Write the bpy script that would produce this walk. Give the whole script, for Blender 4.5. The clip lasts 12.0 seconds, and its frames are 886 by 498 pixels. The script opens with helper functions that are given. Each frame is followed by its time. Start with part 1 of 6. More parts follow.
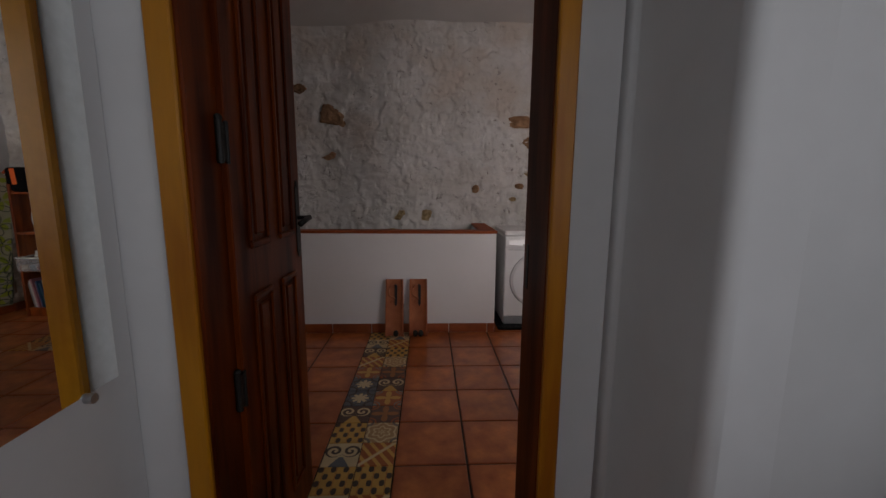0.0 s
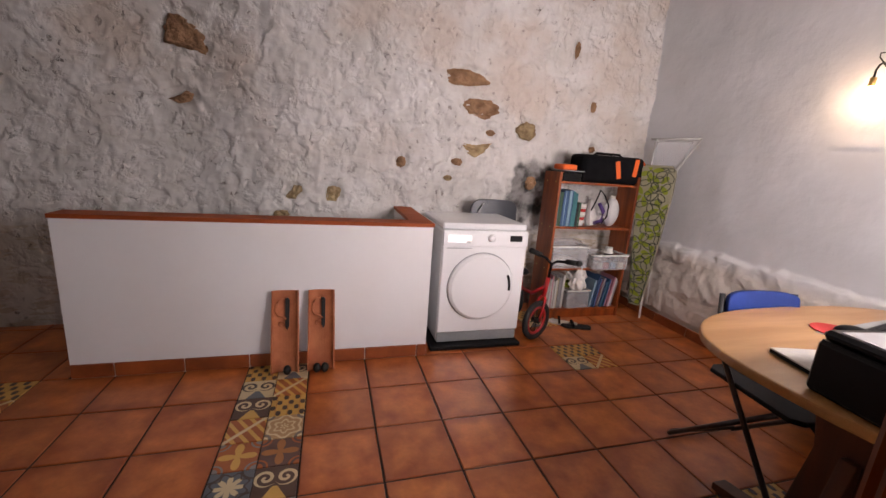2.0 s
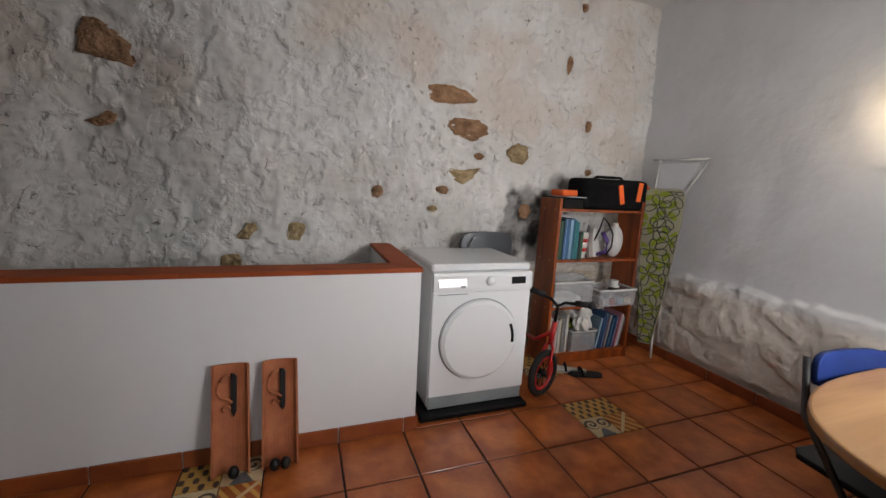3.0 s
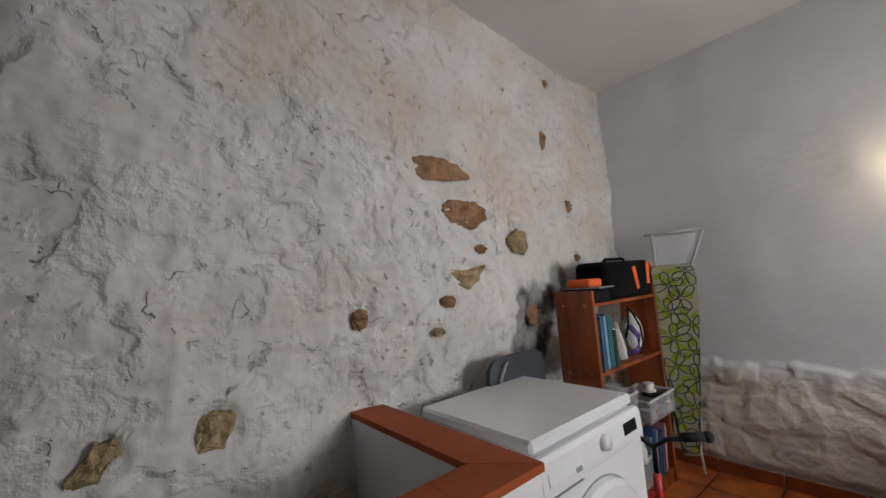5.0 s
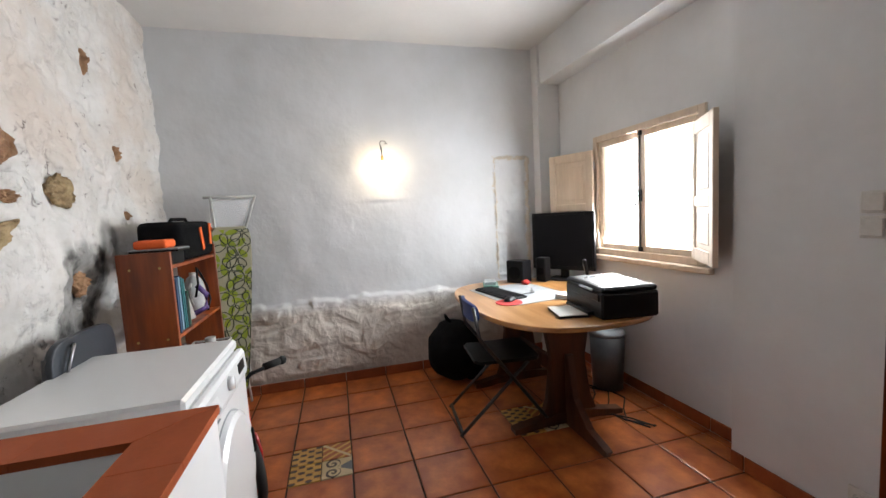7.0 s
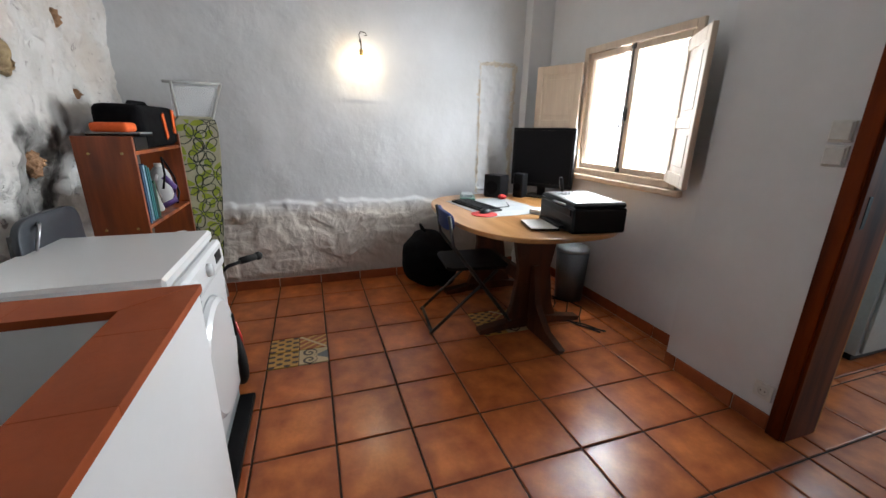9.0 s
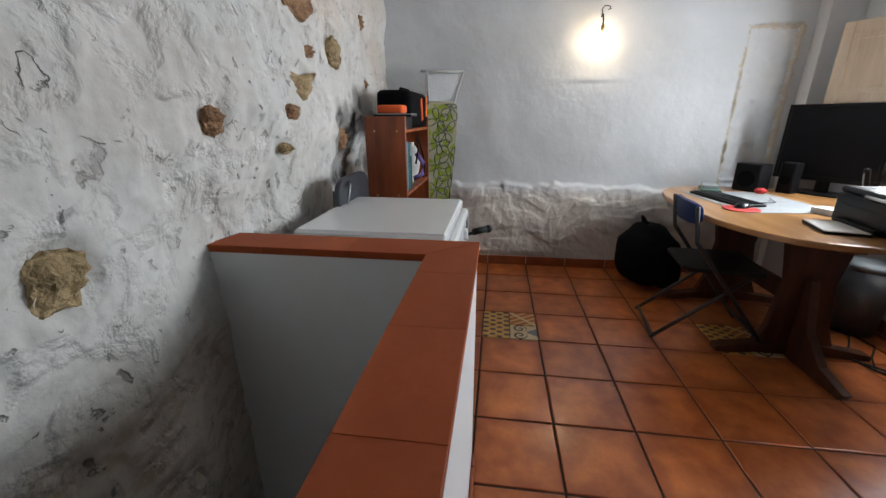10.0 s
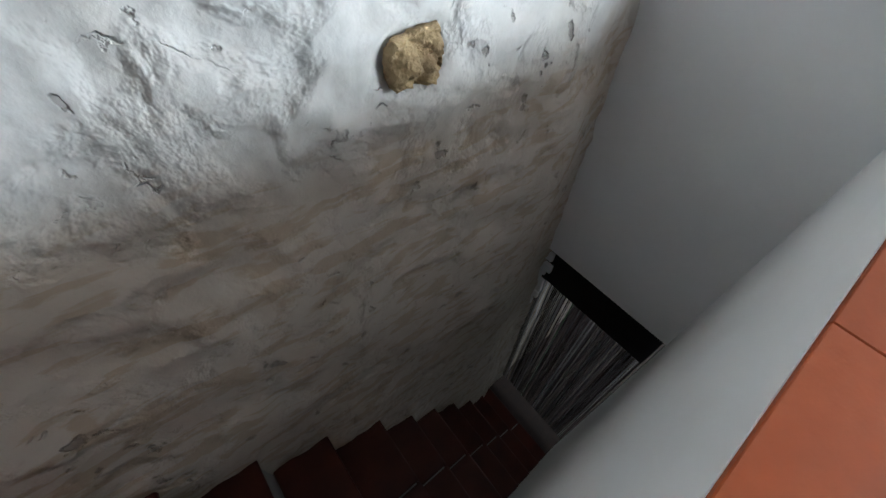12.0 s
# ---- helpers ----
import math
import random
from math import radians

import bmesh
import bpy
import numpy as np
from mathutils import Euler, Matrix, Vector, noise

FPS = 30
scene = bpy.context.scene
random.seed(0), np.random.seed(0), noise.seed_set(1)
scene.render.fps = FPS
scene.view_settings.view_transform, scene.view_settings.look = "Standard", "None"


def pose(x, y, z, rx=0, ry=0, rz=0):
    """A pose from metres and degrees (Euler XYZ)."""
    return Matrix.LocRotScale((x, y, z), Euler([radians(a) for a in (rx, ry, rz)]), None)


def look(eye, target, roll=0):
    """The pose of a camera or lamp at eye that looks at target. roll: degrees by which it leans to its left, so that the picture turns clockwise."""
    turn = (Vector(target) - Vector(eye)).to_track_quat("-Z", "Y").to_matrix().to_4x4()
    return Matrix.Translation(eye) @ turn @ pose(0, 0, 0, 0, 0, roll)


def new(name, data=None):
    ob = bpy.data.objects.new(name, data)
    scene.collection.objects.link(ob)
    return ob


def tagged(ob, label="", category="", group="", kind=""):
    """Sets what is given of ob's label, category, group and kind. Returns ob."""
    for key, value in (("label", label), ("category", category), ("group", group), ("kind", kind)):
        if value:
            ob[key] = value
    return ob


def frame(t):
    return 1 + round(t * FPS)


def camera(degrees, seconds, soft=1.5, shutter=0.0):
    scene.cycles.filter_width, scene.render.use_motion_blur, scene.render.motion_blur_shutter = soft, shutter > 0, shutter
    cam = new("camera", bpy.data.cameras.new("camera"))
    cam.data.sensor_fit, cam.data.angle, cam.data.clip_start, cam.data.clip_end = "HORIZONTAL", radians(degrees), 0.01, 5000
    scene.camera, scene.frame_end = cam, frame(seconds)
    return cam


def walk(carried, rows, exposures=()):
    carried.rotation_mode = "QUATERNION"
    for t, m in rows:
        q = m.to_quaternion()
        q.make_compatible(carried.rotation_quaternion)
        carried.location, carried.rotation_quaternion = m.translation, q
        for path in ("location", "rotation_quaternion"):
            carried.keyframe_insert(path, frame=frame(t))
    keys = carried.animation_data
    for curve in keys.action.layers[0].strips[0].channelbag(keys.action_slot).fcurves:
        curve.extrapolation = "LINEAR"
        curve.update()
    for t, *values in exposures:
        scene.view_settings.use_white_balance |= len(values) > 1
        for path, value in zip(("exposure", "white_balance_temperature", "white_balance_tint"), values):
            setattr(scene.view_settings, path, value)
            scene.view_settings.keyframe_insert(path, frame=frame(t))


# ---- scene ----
cam = camera(96.9, 12.0)
PATH = [
    (0, (0.153, -3.243, 1.225), (0.228, -1.268, 0.92), 0.4),
    (0.5, (0.095, -3.052, 1.257), (0.128, -1.117, 0.75), 1.3),
    (1, (0.052, -2.806, 1.267), (0.284, -0.868, 0.748), 1.1),
    (1.5, (0.082, -2.498, 1.291), (0.293, -0.57, 0.803), 2.0),
    (2, (0.112, -2.294, 1.265), (0.667, -0.425, 0.819), 4.3),
    (2.5, (0.122, -2.073, 1.28), (0.891, -0.25, 0.985), 5.0),
    (3, (0.16, -1.82, 1.291), (0.841, 0.031, 0.964), 3.1),
    (3.2, (0.175, -1.724, 1.297), (0.878, 0.125, 1.005), 2.9),
    (4.8, (-0.019, -0.751, 1.349), (1.123, 0.881, 1.535), -3.4),
    (5, (-0.078, -0.657, 1.332), (1.191, 0.879, 1.51), -4.5),
    (5.5, (-0.191, -0.503, 1.325), (1.488, 0.583, 1.327), -4.6),
    (6, (-0.21, -0.365, 1.3), (1.615, 0.451, 1.251), -4.6),
    (6.5, (-0.282, -0.325, 1.314), (1.692, -0.136, 1.054), -3.4),
    (6.8, (-0.335, -0.328, 1.328), (1.634, -0.608, 1.117), -4.4),
    (7, (-0.405, -0.343, 1.345), (1.519, -0.859, 1.17), -3.2),
    (7.2, (-0.425, -0.351, 1.34), (1.471, -0.971, 1.197), -2.8),
    (8.8, (-0.436, -0.322, 1.287), (1.345, -0.969, 0.647), 1.6),
    (9, (-0.429, -0.317, 1.293), (1.383, -0.925, 0.705), 0.9),
    (9.5, (-0.397, -0.224, 1.267), (1.504, -0.563, 0.746), 1.2),
    (10, (-0.401, -0.049, 1.23), (1.478, 0.208, 0.594), -0.1),
    (10.5, (-0.418, 0.093, 1.178), (1.34, 0.673, 0.422), 2.9),
    (11, (-0.442, 0.147, 1.141), (1.041, 0.981, 0.089), 5.0),
    (11.5, (-0.525, 0.187, 1.078), (0.53, 1.089, -0.362), 3.9),
    (12, (-0.558, 0.195, 1.072), (0.253, 1.135, -0.497), 2.8),
]
# white balance and brightness of the clip's camera along the way
EXPOSURES = [(0.0, -2.15, 7450, 25), (0.5, -1.45, 7450, 27), (1.0, -1.12, 7600, 32), (1.5, -0.62, 7700, 36), (2.0, -0.42, 7500, 30), (2.5, -0.58, 7250, 21), (3.2, -0.85, 6850, 14), (4.8, -0.90, 6750, 14), (5.5, -1.03, 6750, 14), (6.5, -0.55, 6650, 11), (7.0, -0.05, 6600, 11), (8.8, -0.28, 6450, 10), (9.5, -0.33, 6350, 9), (10.0, -0.45, 6350, 9), (10.5, 0.02, 6350, 9), (11.0, 0.12, 6150, 8), (11.5, 0.62, 5950, 6.5), (12.0, 1.05, 6000, 6)]
walk(cam, [(t, look(eye, target, roll)) for t, eye, target, roll in PATH], EXPOSURES)

# ---- world and lights ----
world = bpy.data.worlds.new("world")
scene.world = world
world.use_nodes = True
wn = world.node_tree.nodes
sky = wn.new("ShaderNodeTexSky")
sky.sky_type, sky.sun_disc, sky.sun_elevation, sky.sun_rotation = "NISHITA", False, radians(38), radians(60)
wn["Background"].inputs["Strength"].default_value = 0.12
world.node_tree.links.new(sky.outputs[0], wn["Background"].inputs[0])


def lamp(name, kind, energy, color, m, **props):
    data = bpy.data.lights.new(name, kind)
    data.energy, data.color = energy, color
    if kind == "AREA":
        data.shape, data.size, data.size_y = "RECTANGLE", props["size"], props["size_y"]
    elif kind == "SUN":
        data.angle = props["angle"]
    else:
        data.shadow_soft_size = props["size"]
    ob = new(name, data)
    ob.matrix_basis = m
    return ob


WINDOW_LIGHT, CORRIDOR_LIGHT, END_LIGHT, LOWER_LIGHT, BULB = 88.0, 24.0, 24.0, 20.0, 1.05
lamp("sun", "SUN", 2.0, (1, 0.96, 0.9), look((8, 6, 9), (0, 0, 0)), angle=radians(0.5))
lamp("window_sky", "AREA", WINDOW_LIGHT, (0.90, 0.96, 1.0), look((1.84, -2.46, 1.42), (1.05, 0, 1.05)), size=0.92, size_y=0.86)
lamp("corridor_sky", "AREA", CORRIDOR_LIGHT, (0.74, 0.90, 1.0), look((1.16, -3.9, 1.5), (0.0, -3.45, 1.2)), size=0.9, size_y=1.1)
lamp("passage_end_sky", "AREA", END_LIGHT, (0.74, 0.90, 1.0), look((0.10, -5.42, 1.5), (0.05, 0, 1.0)), size=0.8, size_y=1.1)
# added fill behind the strip curtain, with no window built for it
lamp("curtain_fill", "AREA", LOWER_LIGHT, (0.92, 0.97, 1.0), look((2.86, 0.3, -1.1), (0.7, 0.4, -1.5)), size=0.9, size_y=0.9)
lamp("wall_bulb_light", "POINT", BULB, (1.0, 0.72, 0.42), pose(2.872, -0.75, 1.772), size=0.03)

# ---- materials ----


def mat(name, c1, c2=None, rough=0.6, scale=4.0, fine=60.0, bump=0.1, metal=0.0, contrast=0.35, dist=0.004, object_random=0.0, stretch=(1, 1, 1), spec=0.5, detail=6.0, coat=0.0, grain=0.24):
    """A surface of two mixed colours, with coarse stains, fine grain and relief."""
    m = bpy.data.materials.new(name)
    m.use_nodes = True
    n, l = m.node_tree.nodes, m.node_tree.links
    b = n["Principled BSDF"]
    b.inputs["Metallic"].default_value = metal
    b.inputs["Specular IOR Level"].default_value = spec
    b.inputs["Coat Weight"].default_value = coat
    b.inputs["Coat Roughness"].default_value = 0.15
    c2 = c2 or tuple(0.8 * v for v in c1)
    tc = n.new("ShaderNodeTexCoord")
    mp = n.new("ShaderNodeMapping")
    mp.inputs["Scale"].default_value = stretch
    oi = n.new("ShaderNodeObjectInfo")
    add = n.new("ShaderNodeVectorMath")
    add.operation = "ADD"
    sc = n.new("ShaderNodeMath")
    sc.operation, sc.inputs[1].default_value = "MULTIPLY", 37.0
    l.new(oi.outputs["Random"], sc.inputs[0])
    l.new(tc.outputs["Object"], mp.inputs[0])
    l.new(mp.outputs[0], add.inputs[0])
    l.new(sc.outputs[0], add.inputs[1])
    n1, n2 = n.new("ShaderNodeTexNoise"), n.new("ShaderNodeTexNoise")
    n1.inputs["Scale"].default_value, n1.inputs["Detail"].default_value = scale, detail
    n2.inputs["Scale"].default_value, n2.inputs["Detail"].default_value = fine, 4
    l.new(add.outputs[0], n1.inputs["Vector"])
    l.new(add.outputs[0], n2.inputs["Vector"])
    ramp = n.new("ShaderNodeValToRGB")
    ramp.color_ramp.elements[0].position, ramp.color_ramp.elements[1].position = 0.5 - contrast / 2, 0.5 + contrast / 2
    ramp.color_ramp.elements[0].color, ramp.color_ramp.elements[1].color = (*c1, 1), (*c2, 1)
    l.new(n1.outputs["Fac"], ramp.inputs[0])
    hsv = n.new("ShaderNodeHueSaturation")
    val = n.new("ShaderNodeMath")
    val.operation = "MULTIPLY_ADD"
    val.inputs[1].default_value, val.inputs[2].default_value = grain, 1.0 - grain / 2
    l.new(n2.outputs["Fac"], val.inputs[0])
    if object_random:
        v2 = n.new("ShaderNodeMath")
        v2.operation, v2.inputs[1].default_value = "MULTIPLY_ADD", object_random
        l.new(oi.outputs["Random"], v2.inputs[0])
        l.new(val.outputs[0], v2.inputs[2])
        sub = n.new("ShaderNodeMath")
        sub.operation, sub.inputs[1].default_value = "SUBTRACT", object_random / 2
        l.new(v2.outputs[0], sub.inputs[0])
        l.new(sub.outputs[0], hsv.inputs["Value"])
    else:
        l.new(val.outputs[0], hsv.inputs["Value"])
    l.new(ramp.outputs[0], hsv.inputs["Color"])
    l.new(hsv.outputs[0], b.inputs["Base Color"])
    rr = n.new("ShaderNodeMath")
    rr.operation, rr.inputs[1].default_value, rr.inputs[2].default_value = "MULTIPLY_ADD", 0.2, rough - 0.1
    l.new(n1.outputs["Fac"], rr.inputs[0])
    l.new(rr.outputs[0], b.inputs["Roughness"])
    if bump:
        bp = n.new("ShaderNodeBump")
        bp.inputs["Strength"].default_value, bp.inputs["Distance"].default_value = bump, dist
        l.new(n2.outputs["Fac"], bp.inputs["Height"])
        l.new(bp.outputs[0], b.inputs["Normal"])
    return m


def wood(name, c1, c2, rough=0.45, along="z", coat=0.2):
    st = {"x": (0.12, 1, 1), "y": (1, 0.12, 1), "z": (1, 1, 0.12)}[along]
    return mat(name, c1, c2, rough, scale=14, fine=90, bump=0.12, contrast=0.3, stretch=st, coat=coat, dist=0.002, detail=8)


def glow(name, color, strength):
    m = bpy.data.materials.new(name)
    m.use_nodes = True
    b = m.node_tree.nodes["Principled BSDF"]
    b.inputs["Base Color"].default_value = (*color, 1)
    b.inputs["Emission Color"].default_value = (*color, 1)
    b.inputs["Emission Strength"].default_value = strength
    return m


def clear(name, color=(1, 1, 1), rough=0.02, ior=1.45):
    m = bpy.data.materials.new(name)
    m.use_nodes = True
    b = m.node_tree.nodes["Principled BSDF"]
    b.inputs["Base Color"].default_value = (*color, 1)
    b.inputs["Roughness"].default_value = rough
    b.inputs["Transmission Weight"].default_value = 1.0
    b.inputs["IOR"].default_value = ior
    return m


plaster = mat("white_wall_paint", (0.66, 0.665, 0.675), (0.60, 0.605, 0.61), 0.75, scale=2.2, fine=18, bump=0.10, dist=0.006, grain=0.07)
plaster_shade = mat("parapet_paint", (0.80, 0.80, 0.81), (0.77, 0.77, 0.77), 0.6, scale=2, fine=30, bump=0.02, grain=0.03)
ceiling_paint = mat("ceiling_paint", (0.62, 0.61, 0.60), (0.58, 0.57, 0.56), 0.8, scale=2, fine=30, bump=0.15, grain=0.06)
def terracotta_tile():
    """Glazed clay tile: cloudy orange middle, redder and darker towards its edges, with fine veins."""
    m = mat("terracotta_tile", (0.63, 0.192, 0.050), (0.25, 0.049, 0.011), 0.30, scale=8, fine=60, bump=0.10, contrast=0.5, object_random=0.24, coat=0.20, spec=0.42, detail=7, grain=0.3)
    n, l = m.node_tree.nodes, m.node_tree.links
    b = n["Principled BSDF"]
    src = b.inputs["Base Color"].links[0].from_socket
    b.inputs["Roughness"].links[0].from_node.inputs[1].default_value = 0.05
    b.inputs["Roughness"].links[0].from_node.inputs[2].default_value = 0.27
    tc = next(k for k in n if k.type == "TEX_COORD")
    warp, mixv, sep = n.new("ShaderNodeTexNoise"), n.new("ShaderNodeVectorMath"), n.new("ShaderNodeSeparateXYZ")
    warp.inputs["Scale"].default_value, warp.inputs["Detail"].default_value = 13.0, 6
    geo = n.new("ShaderNodeNewGeometry")
    l.new(geo.outputs["Position"], warp.inputs["Vector"])
    mixv.operation, mixv.inputs[1].default_value = "MULTIPLY_ADD", (0.10, 0.10, 0.10)
    l.new(warp.outputs["Color"], mixv.inputs[0])
    l.new(tc.outputs["Object"], mixv.inputs[2])
    l.new(mixv.outputs[0], sep.inputs[0])
    ax, ay, mx_ = n.new("ShaderNodeMath"), n.new("ShaderNodeMath"), n.new("ShaderNodeMath")
    for k, o in ((ax, "X"), (ay, "Y")):
        sh = n.new("ShaderNodeMath")
        sh.operation, sh.inputs[1].default_value = "SUBTRACT", 0.05
        l.new(sep.outputs[o], sh.inputs[0])
        k.operation = "ABSOLUTE"
        l.new(sh.outputs[0], k.inputs[0])
    mx_.operation = "MAXIMUM"
    l.new(ax.outputs[0], mx_.inputs[0])
    l.new(ay.outputs[0], mx_.inputs[1])
    st = n.new("ShaderNodeMapRange")
    st.interpolation_type = "SMOOTHSTEP"
    st.inputs["From Min"].default_value, st.inputs["From Max"].default_value, st.inputs["To Max"].default_value = 0.085, 0.175, 0.62
    l.new(mx_.outputs[0], st.inputs["Value"])
    mc = n.new("ShaderNodeMix")
    mc.data_type = "RGBA"
    mc.inputs[7].default_value = (0.25, 0.052, 0.013, 1)
    l.new(st.outputs["Result"], mc.inputs[0])
    l.new(src, mc.inputs[6])
    l.new(mc.outputs[2], b.inputs["Base Color"])
    return m


terracotta = terracotta_tile()
coping_clay = mat("smooth_clay_coping", (0.34, 0.072, 0.019), (0.28, 0.056, 0.014), 0.6, scale=5, fine=80, bump=0.1, object_random=0.12, spec=0.2)
skirt_clay = mat("clay_skirting", (0.32, 0.078, 0.020), (0.20, 0.044, 0.012), 0.45, scale=8, fine=70, bump=0.12, object_random=0.25)
roof_clay = mat("roof_tile_clay", (0.46, 0.15, 0.06), (0.34, 0.095, 0.035), 0.7, scale=9, fine=80, bump=0.2)
grout = mat("dark_grout", (0.022, 0.014, 0.012), (0.04, 0.025, 0.02), 0.85, scale=20, fine=150, bump=0.3)
light_grout = mat("light_grout", (0.32, 0.28, 0.24), None, 0.85, scale=20, fine=150, bump=0.3)
stone_mat = mat("exposed_stone", (0.44, 0.25, 0.135), (0.15, 0.075, 0.038), 0.9, scale=14, fine=55, bump=1.0, dist=0.016, object_random=0.25, contrast=0.6, detail=9)
pale_stone = mat("pale_exposed_stone", (0.50, 0.37, 0.20), (0.18, 0.115, 0.06), 0.9, scale=16, fine=55, bump=1.0, dist=0.016, object_random=0.2, contrast=0.55, detail=9)
pine_orange = wood("varnished_pine", (0.46, 0.18, 0.010), (0.30, 0.088, 0.005), 0.36, "z", 0.05)
pine_dark = wood("varnished_door_wood", (0.16, 0.027, 0.0018), (0.040, 0.005, 0.0008), 0.42, "z", 0.0)
pine_dark.node_tree.nodes["Principled BSDF"].inputs["Specular IOR Level"].default_value = 0.12
pine_orange.node_tree.nodes["Principled BSDF"].inputs["Specular IOR Level"].default_value = 0.25
shelf_wood = wood("reddish_shelf_wood", (0.34, 0.070, 0.009), (0.13, 0.022, 0.004), 0.42, "z", 0.08)
table_wood = wood("pine_table_top", (0.44, 0.225, 0.080), (0.34, 0.16, 0.050), 0.33, "x", 0.3)
leg_wood = wood("brown_table_leg", (0.085, 0.021, 0.005), (0.035, 0.009, 0.003), 0.45, "z", 0.0)
bare_wood = wood("bare_shutter_wood", (0.66, 0.54, 0.42), (0.57, 0.45, 0.34), 0.65, "z", 0.0)
enamel = mat("white_enamel", (0.80, 0.81, 0.82), (0.77, 0.78, 0.79), 0.22, scale=3, fine=200, bump=0.0, contrast=0.8, coat=0.4, grain=0.02)
grey_plastic = mat("grey_plinth_plastic", (0.30, 0.32, 0.33), (0.24, 0.26, 0.27), 0.5)
black_plastic = mat("black_plastic", (0.008, 0.008, 0.009), (0.005, 0.005, 0.006), 0.38, fine=200, bump=0.05, spec=0.15)
black_cloth = mat("black_cloth", (0.007, 0.007, 0.008), (0.004, 0.004, 0.005), 0.95, scale=12, fine=300, bump=0.5, spec=0.1)
rubber = mat("black_rubber", (0.015, 0.015, 0.015), (0.008, 0.008, 0.008), 0.8, fine=150, bump=0.3)
iron_mat = mat("black_iron", (0.012, 0.011, 0.011), (0.02, 0.018, 0.016), 0.5, scale=20, fine=120, bump=0.4, metal=0.4)
steel = mat("bright_steel", (0.55, 0.55, 0.56), (0.42, 0.42, 0.43), 0.3, metal=1.0, bump=0.02)
bin_steel = mat("brushed_bin_steel", (0.15, 0.16, 0.17), (0.11, 0.12, 0.13), 0.4, metal=0.6, bump=0.05)
chair_steel = mat("dull_chair_steel", (0.09, 0.09, 0.095), (0.05, 0.05, 0.05), 0.4, metal=0.7, bump=0.05)
red_paint = mat("red_bike_paint", (0.45, 0.012, 0.012), (0.35, 0.008, 0.01), 0.3, coat=0.5, bump=0.02)
orange_cloth = mat("orange_cloth", (0.80, 0.13, 0.02), (0.60, 0.08, 0.01), 0.8, fine=200, bump=0.3)
grey_chair_mat = mat("grey_chair_plastic", (0.030, 0.035, 0.045), (0.020, 0.024, 0.032), 0.4, bump=0.05)
blue_plastic = mat("dark_blue_plastic", (0.008, 0.026, 0.13), (0.006, 0.018, 0.09), 0.5, bump=0.03, spec=0.2)
paper = mat("white_paper", (0.68, 0.67, 0.64), (0.60, 0.59, 0.56), 0.8, bump=0.03)
mat_grey = mat("pale_desk_mat", (0.36, 0.37, 0.38), (0.28, 0.30, 0.31), 0.6, scale=10, bump=0.05)
red_pad = mat("red_mouse_pad", (0.50, 0.03, 0.025), None, 0.8, fine=200, bump=0.1)
screen_mat = mat("dark_screen", (0.006, 0.006, 0.008), (0.005, 0.005, 0.006), 0.45, bump=0.0, spec=0.12)
white_plastic = mat("white_plastic", (0.62, 0.61, 0.58), (0.56, 0.55, 0.52), 0.4, bump=0.02)
glossy_top = mat("reflection_grey_lid", (0.34, 0.34, 0.345), (0.30, 0.30, 0.305), 0.27, bump=0.01, coat=1.0)
brass = mat("brass_screw", (0.55, 0.38, 0.14), None, 0.35, metal=1.0, bump=0)
purple = mat("purple_plastic", (0.10, 0.05, 0.22), None, 0.35, bump=0)
lime = mat("lime_green_leaf", (0.22, 0.26, 0.015), (0.13, 0.17, 0.010), 0.9, fine=250, bump=0.2)
dark_leaf = mat("dark_leaf_print", (0.02, 0.03, 0.02), None, 0.9, fine=250, bump=0.2)
linen = mat("beige_board_cover", (0.27, 0.25, 0.18), (0.20, 0.19, 0.13), 0.9, fine=250, bump=0.3)
clear_plastic = mat("milky_clear_plastic", (0.72, 0.73, 0.76), None, 0.3, bump=0.02, grain=0.05)
clear_plastic.node_tree.nodes["Principled BSDF"].inputs["Alpha"].default_value = 0.26
glass = clear("window_glass", (1, 1, 1), 0.0, 1.45)
bulb_mat = glow("bulb_glow", (1.0, 0.80, 0.52), 60.0)
daylight = glow("overcast_daylight", (0.93, 0.97, 1.0), 3.0)
grey_cabinet_mat = mat("grey_cabinet_paint", (0.30, 0.31, 0.29), (0.26, 0.27, 0.25), 0.5)
mirror_mat = mat("mirror_silver", (0.88, 0.91, 0.90), (0.88, 0.91, 0.90), 0.1, metal=1.0, bump=0)
mirror_mat.node_tree.nodes["Principled BSDF"].inputs["Roughness"].default_value = 0.01
for lk in list(mirror_mat.node_tree.links):
    if lk.to_socket.name == "Roughness":
        mirror_mat.node_tree.links.remove(lk)


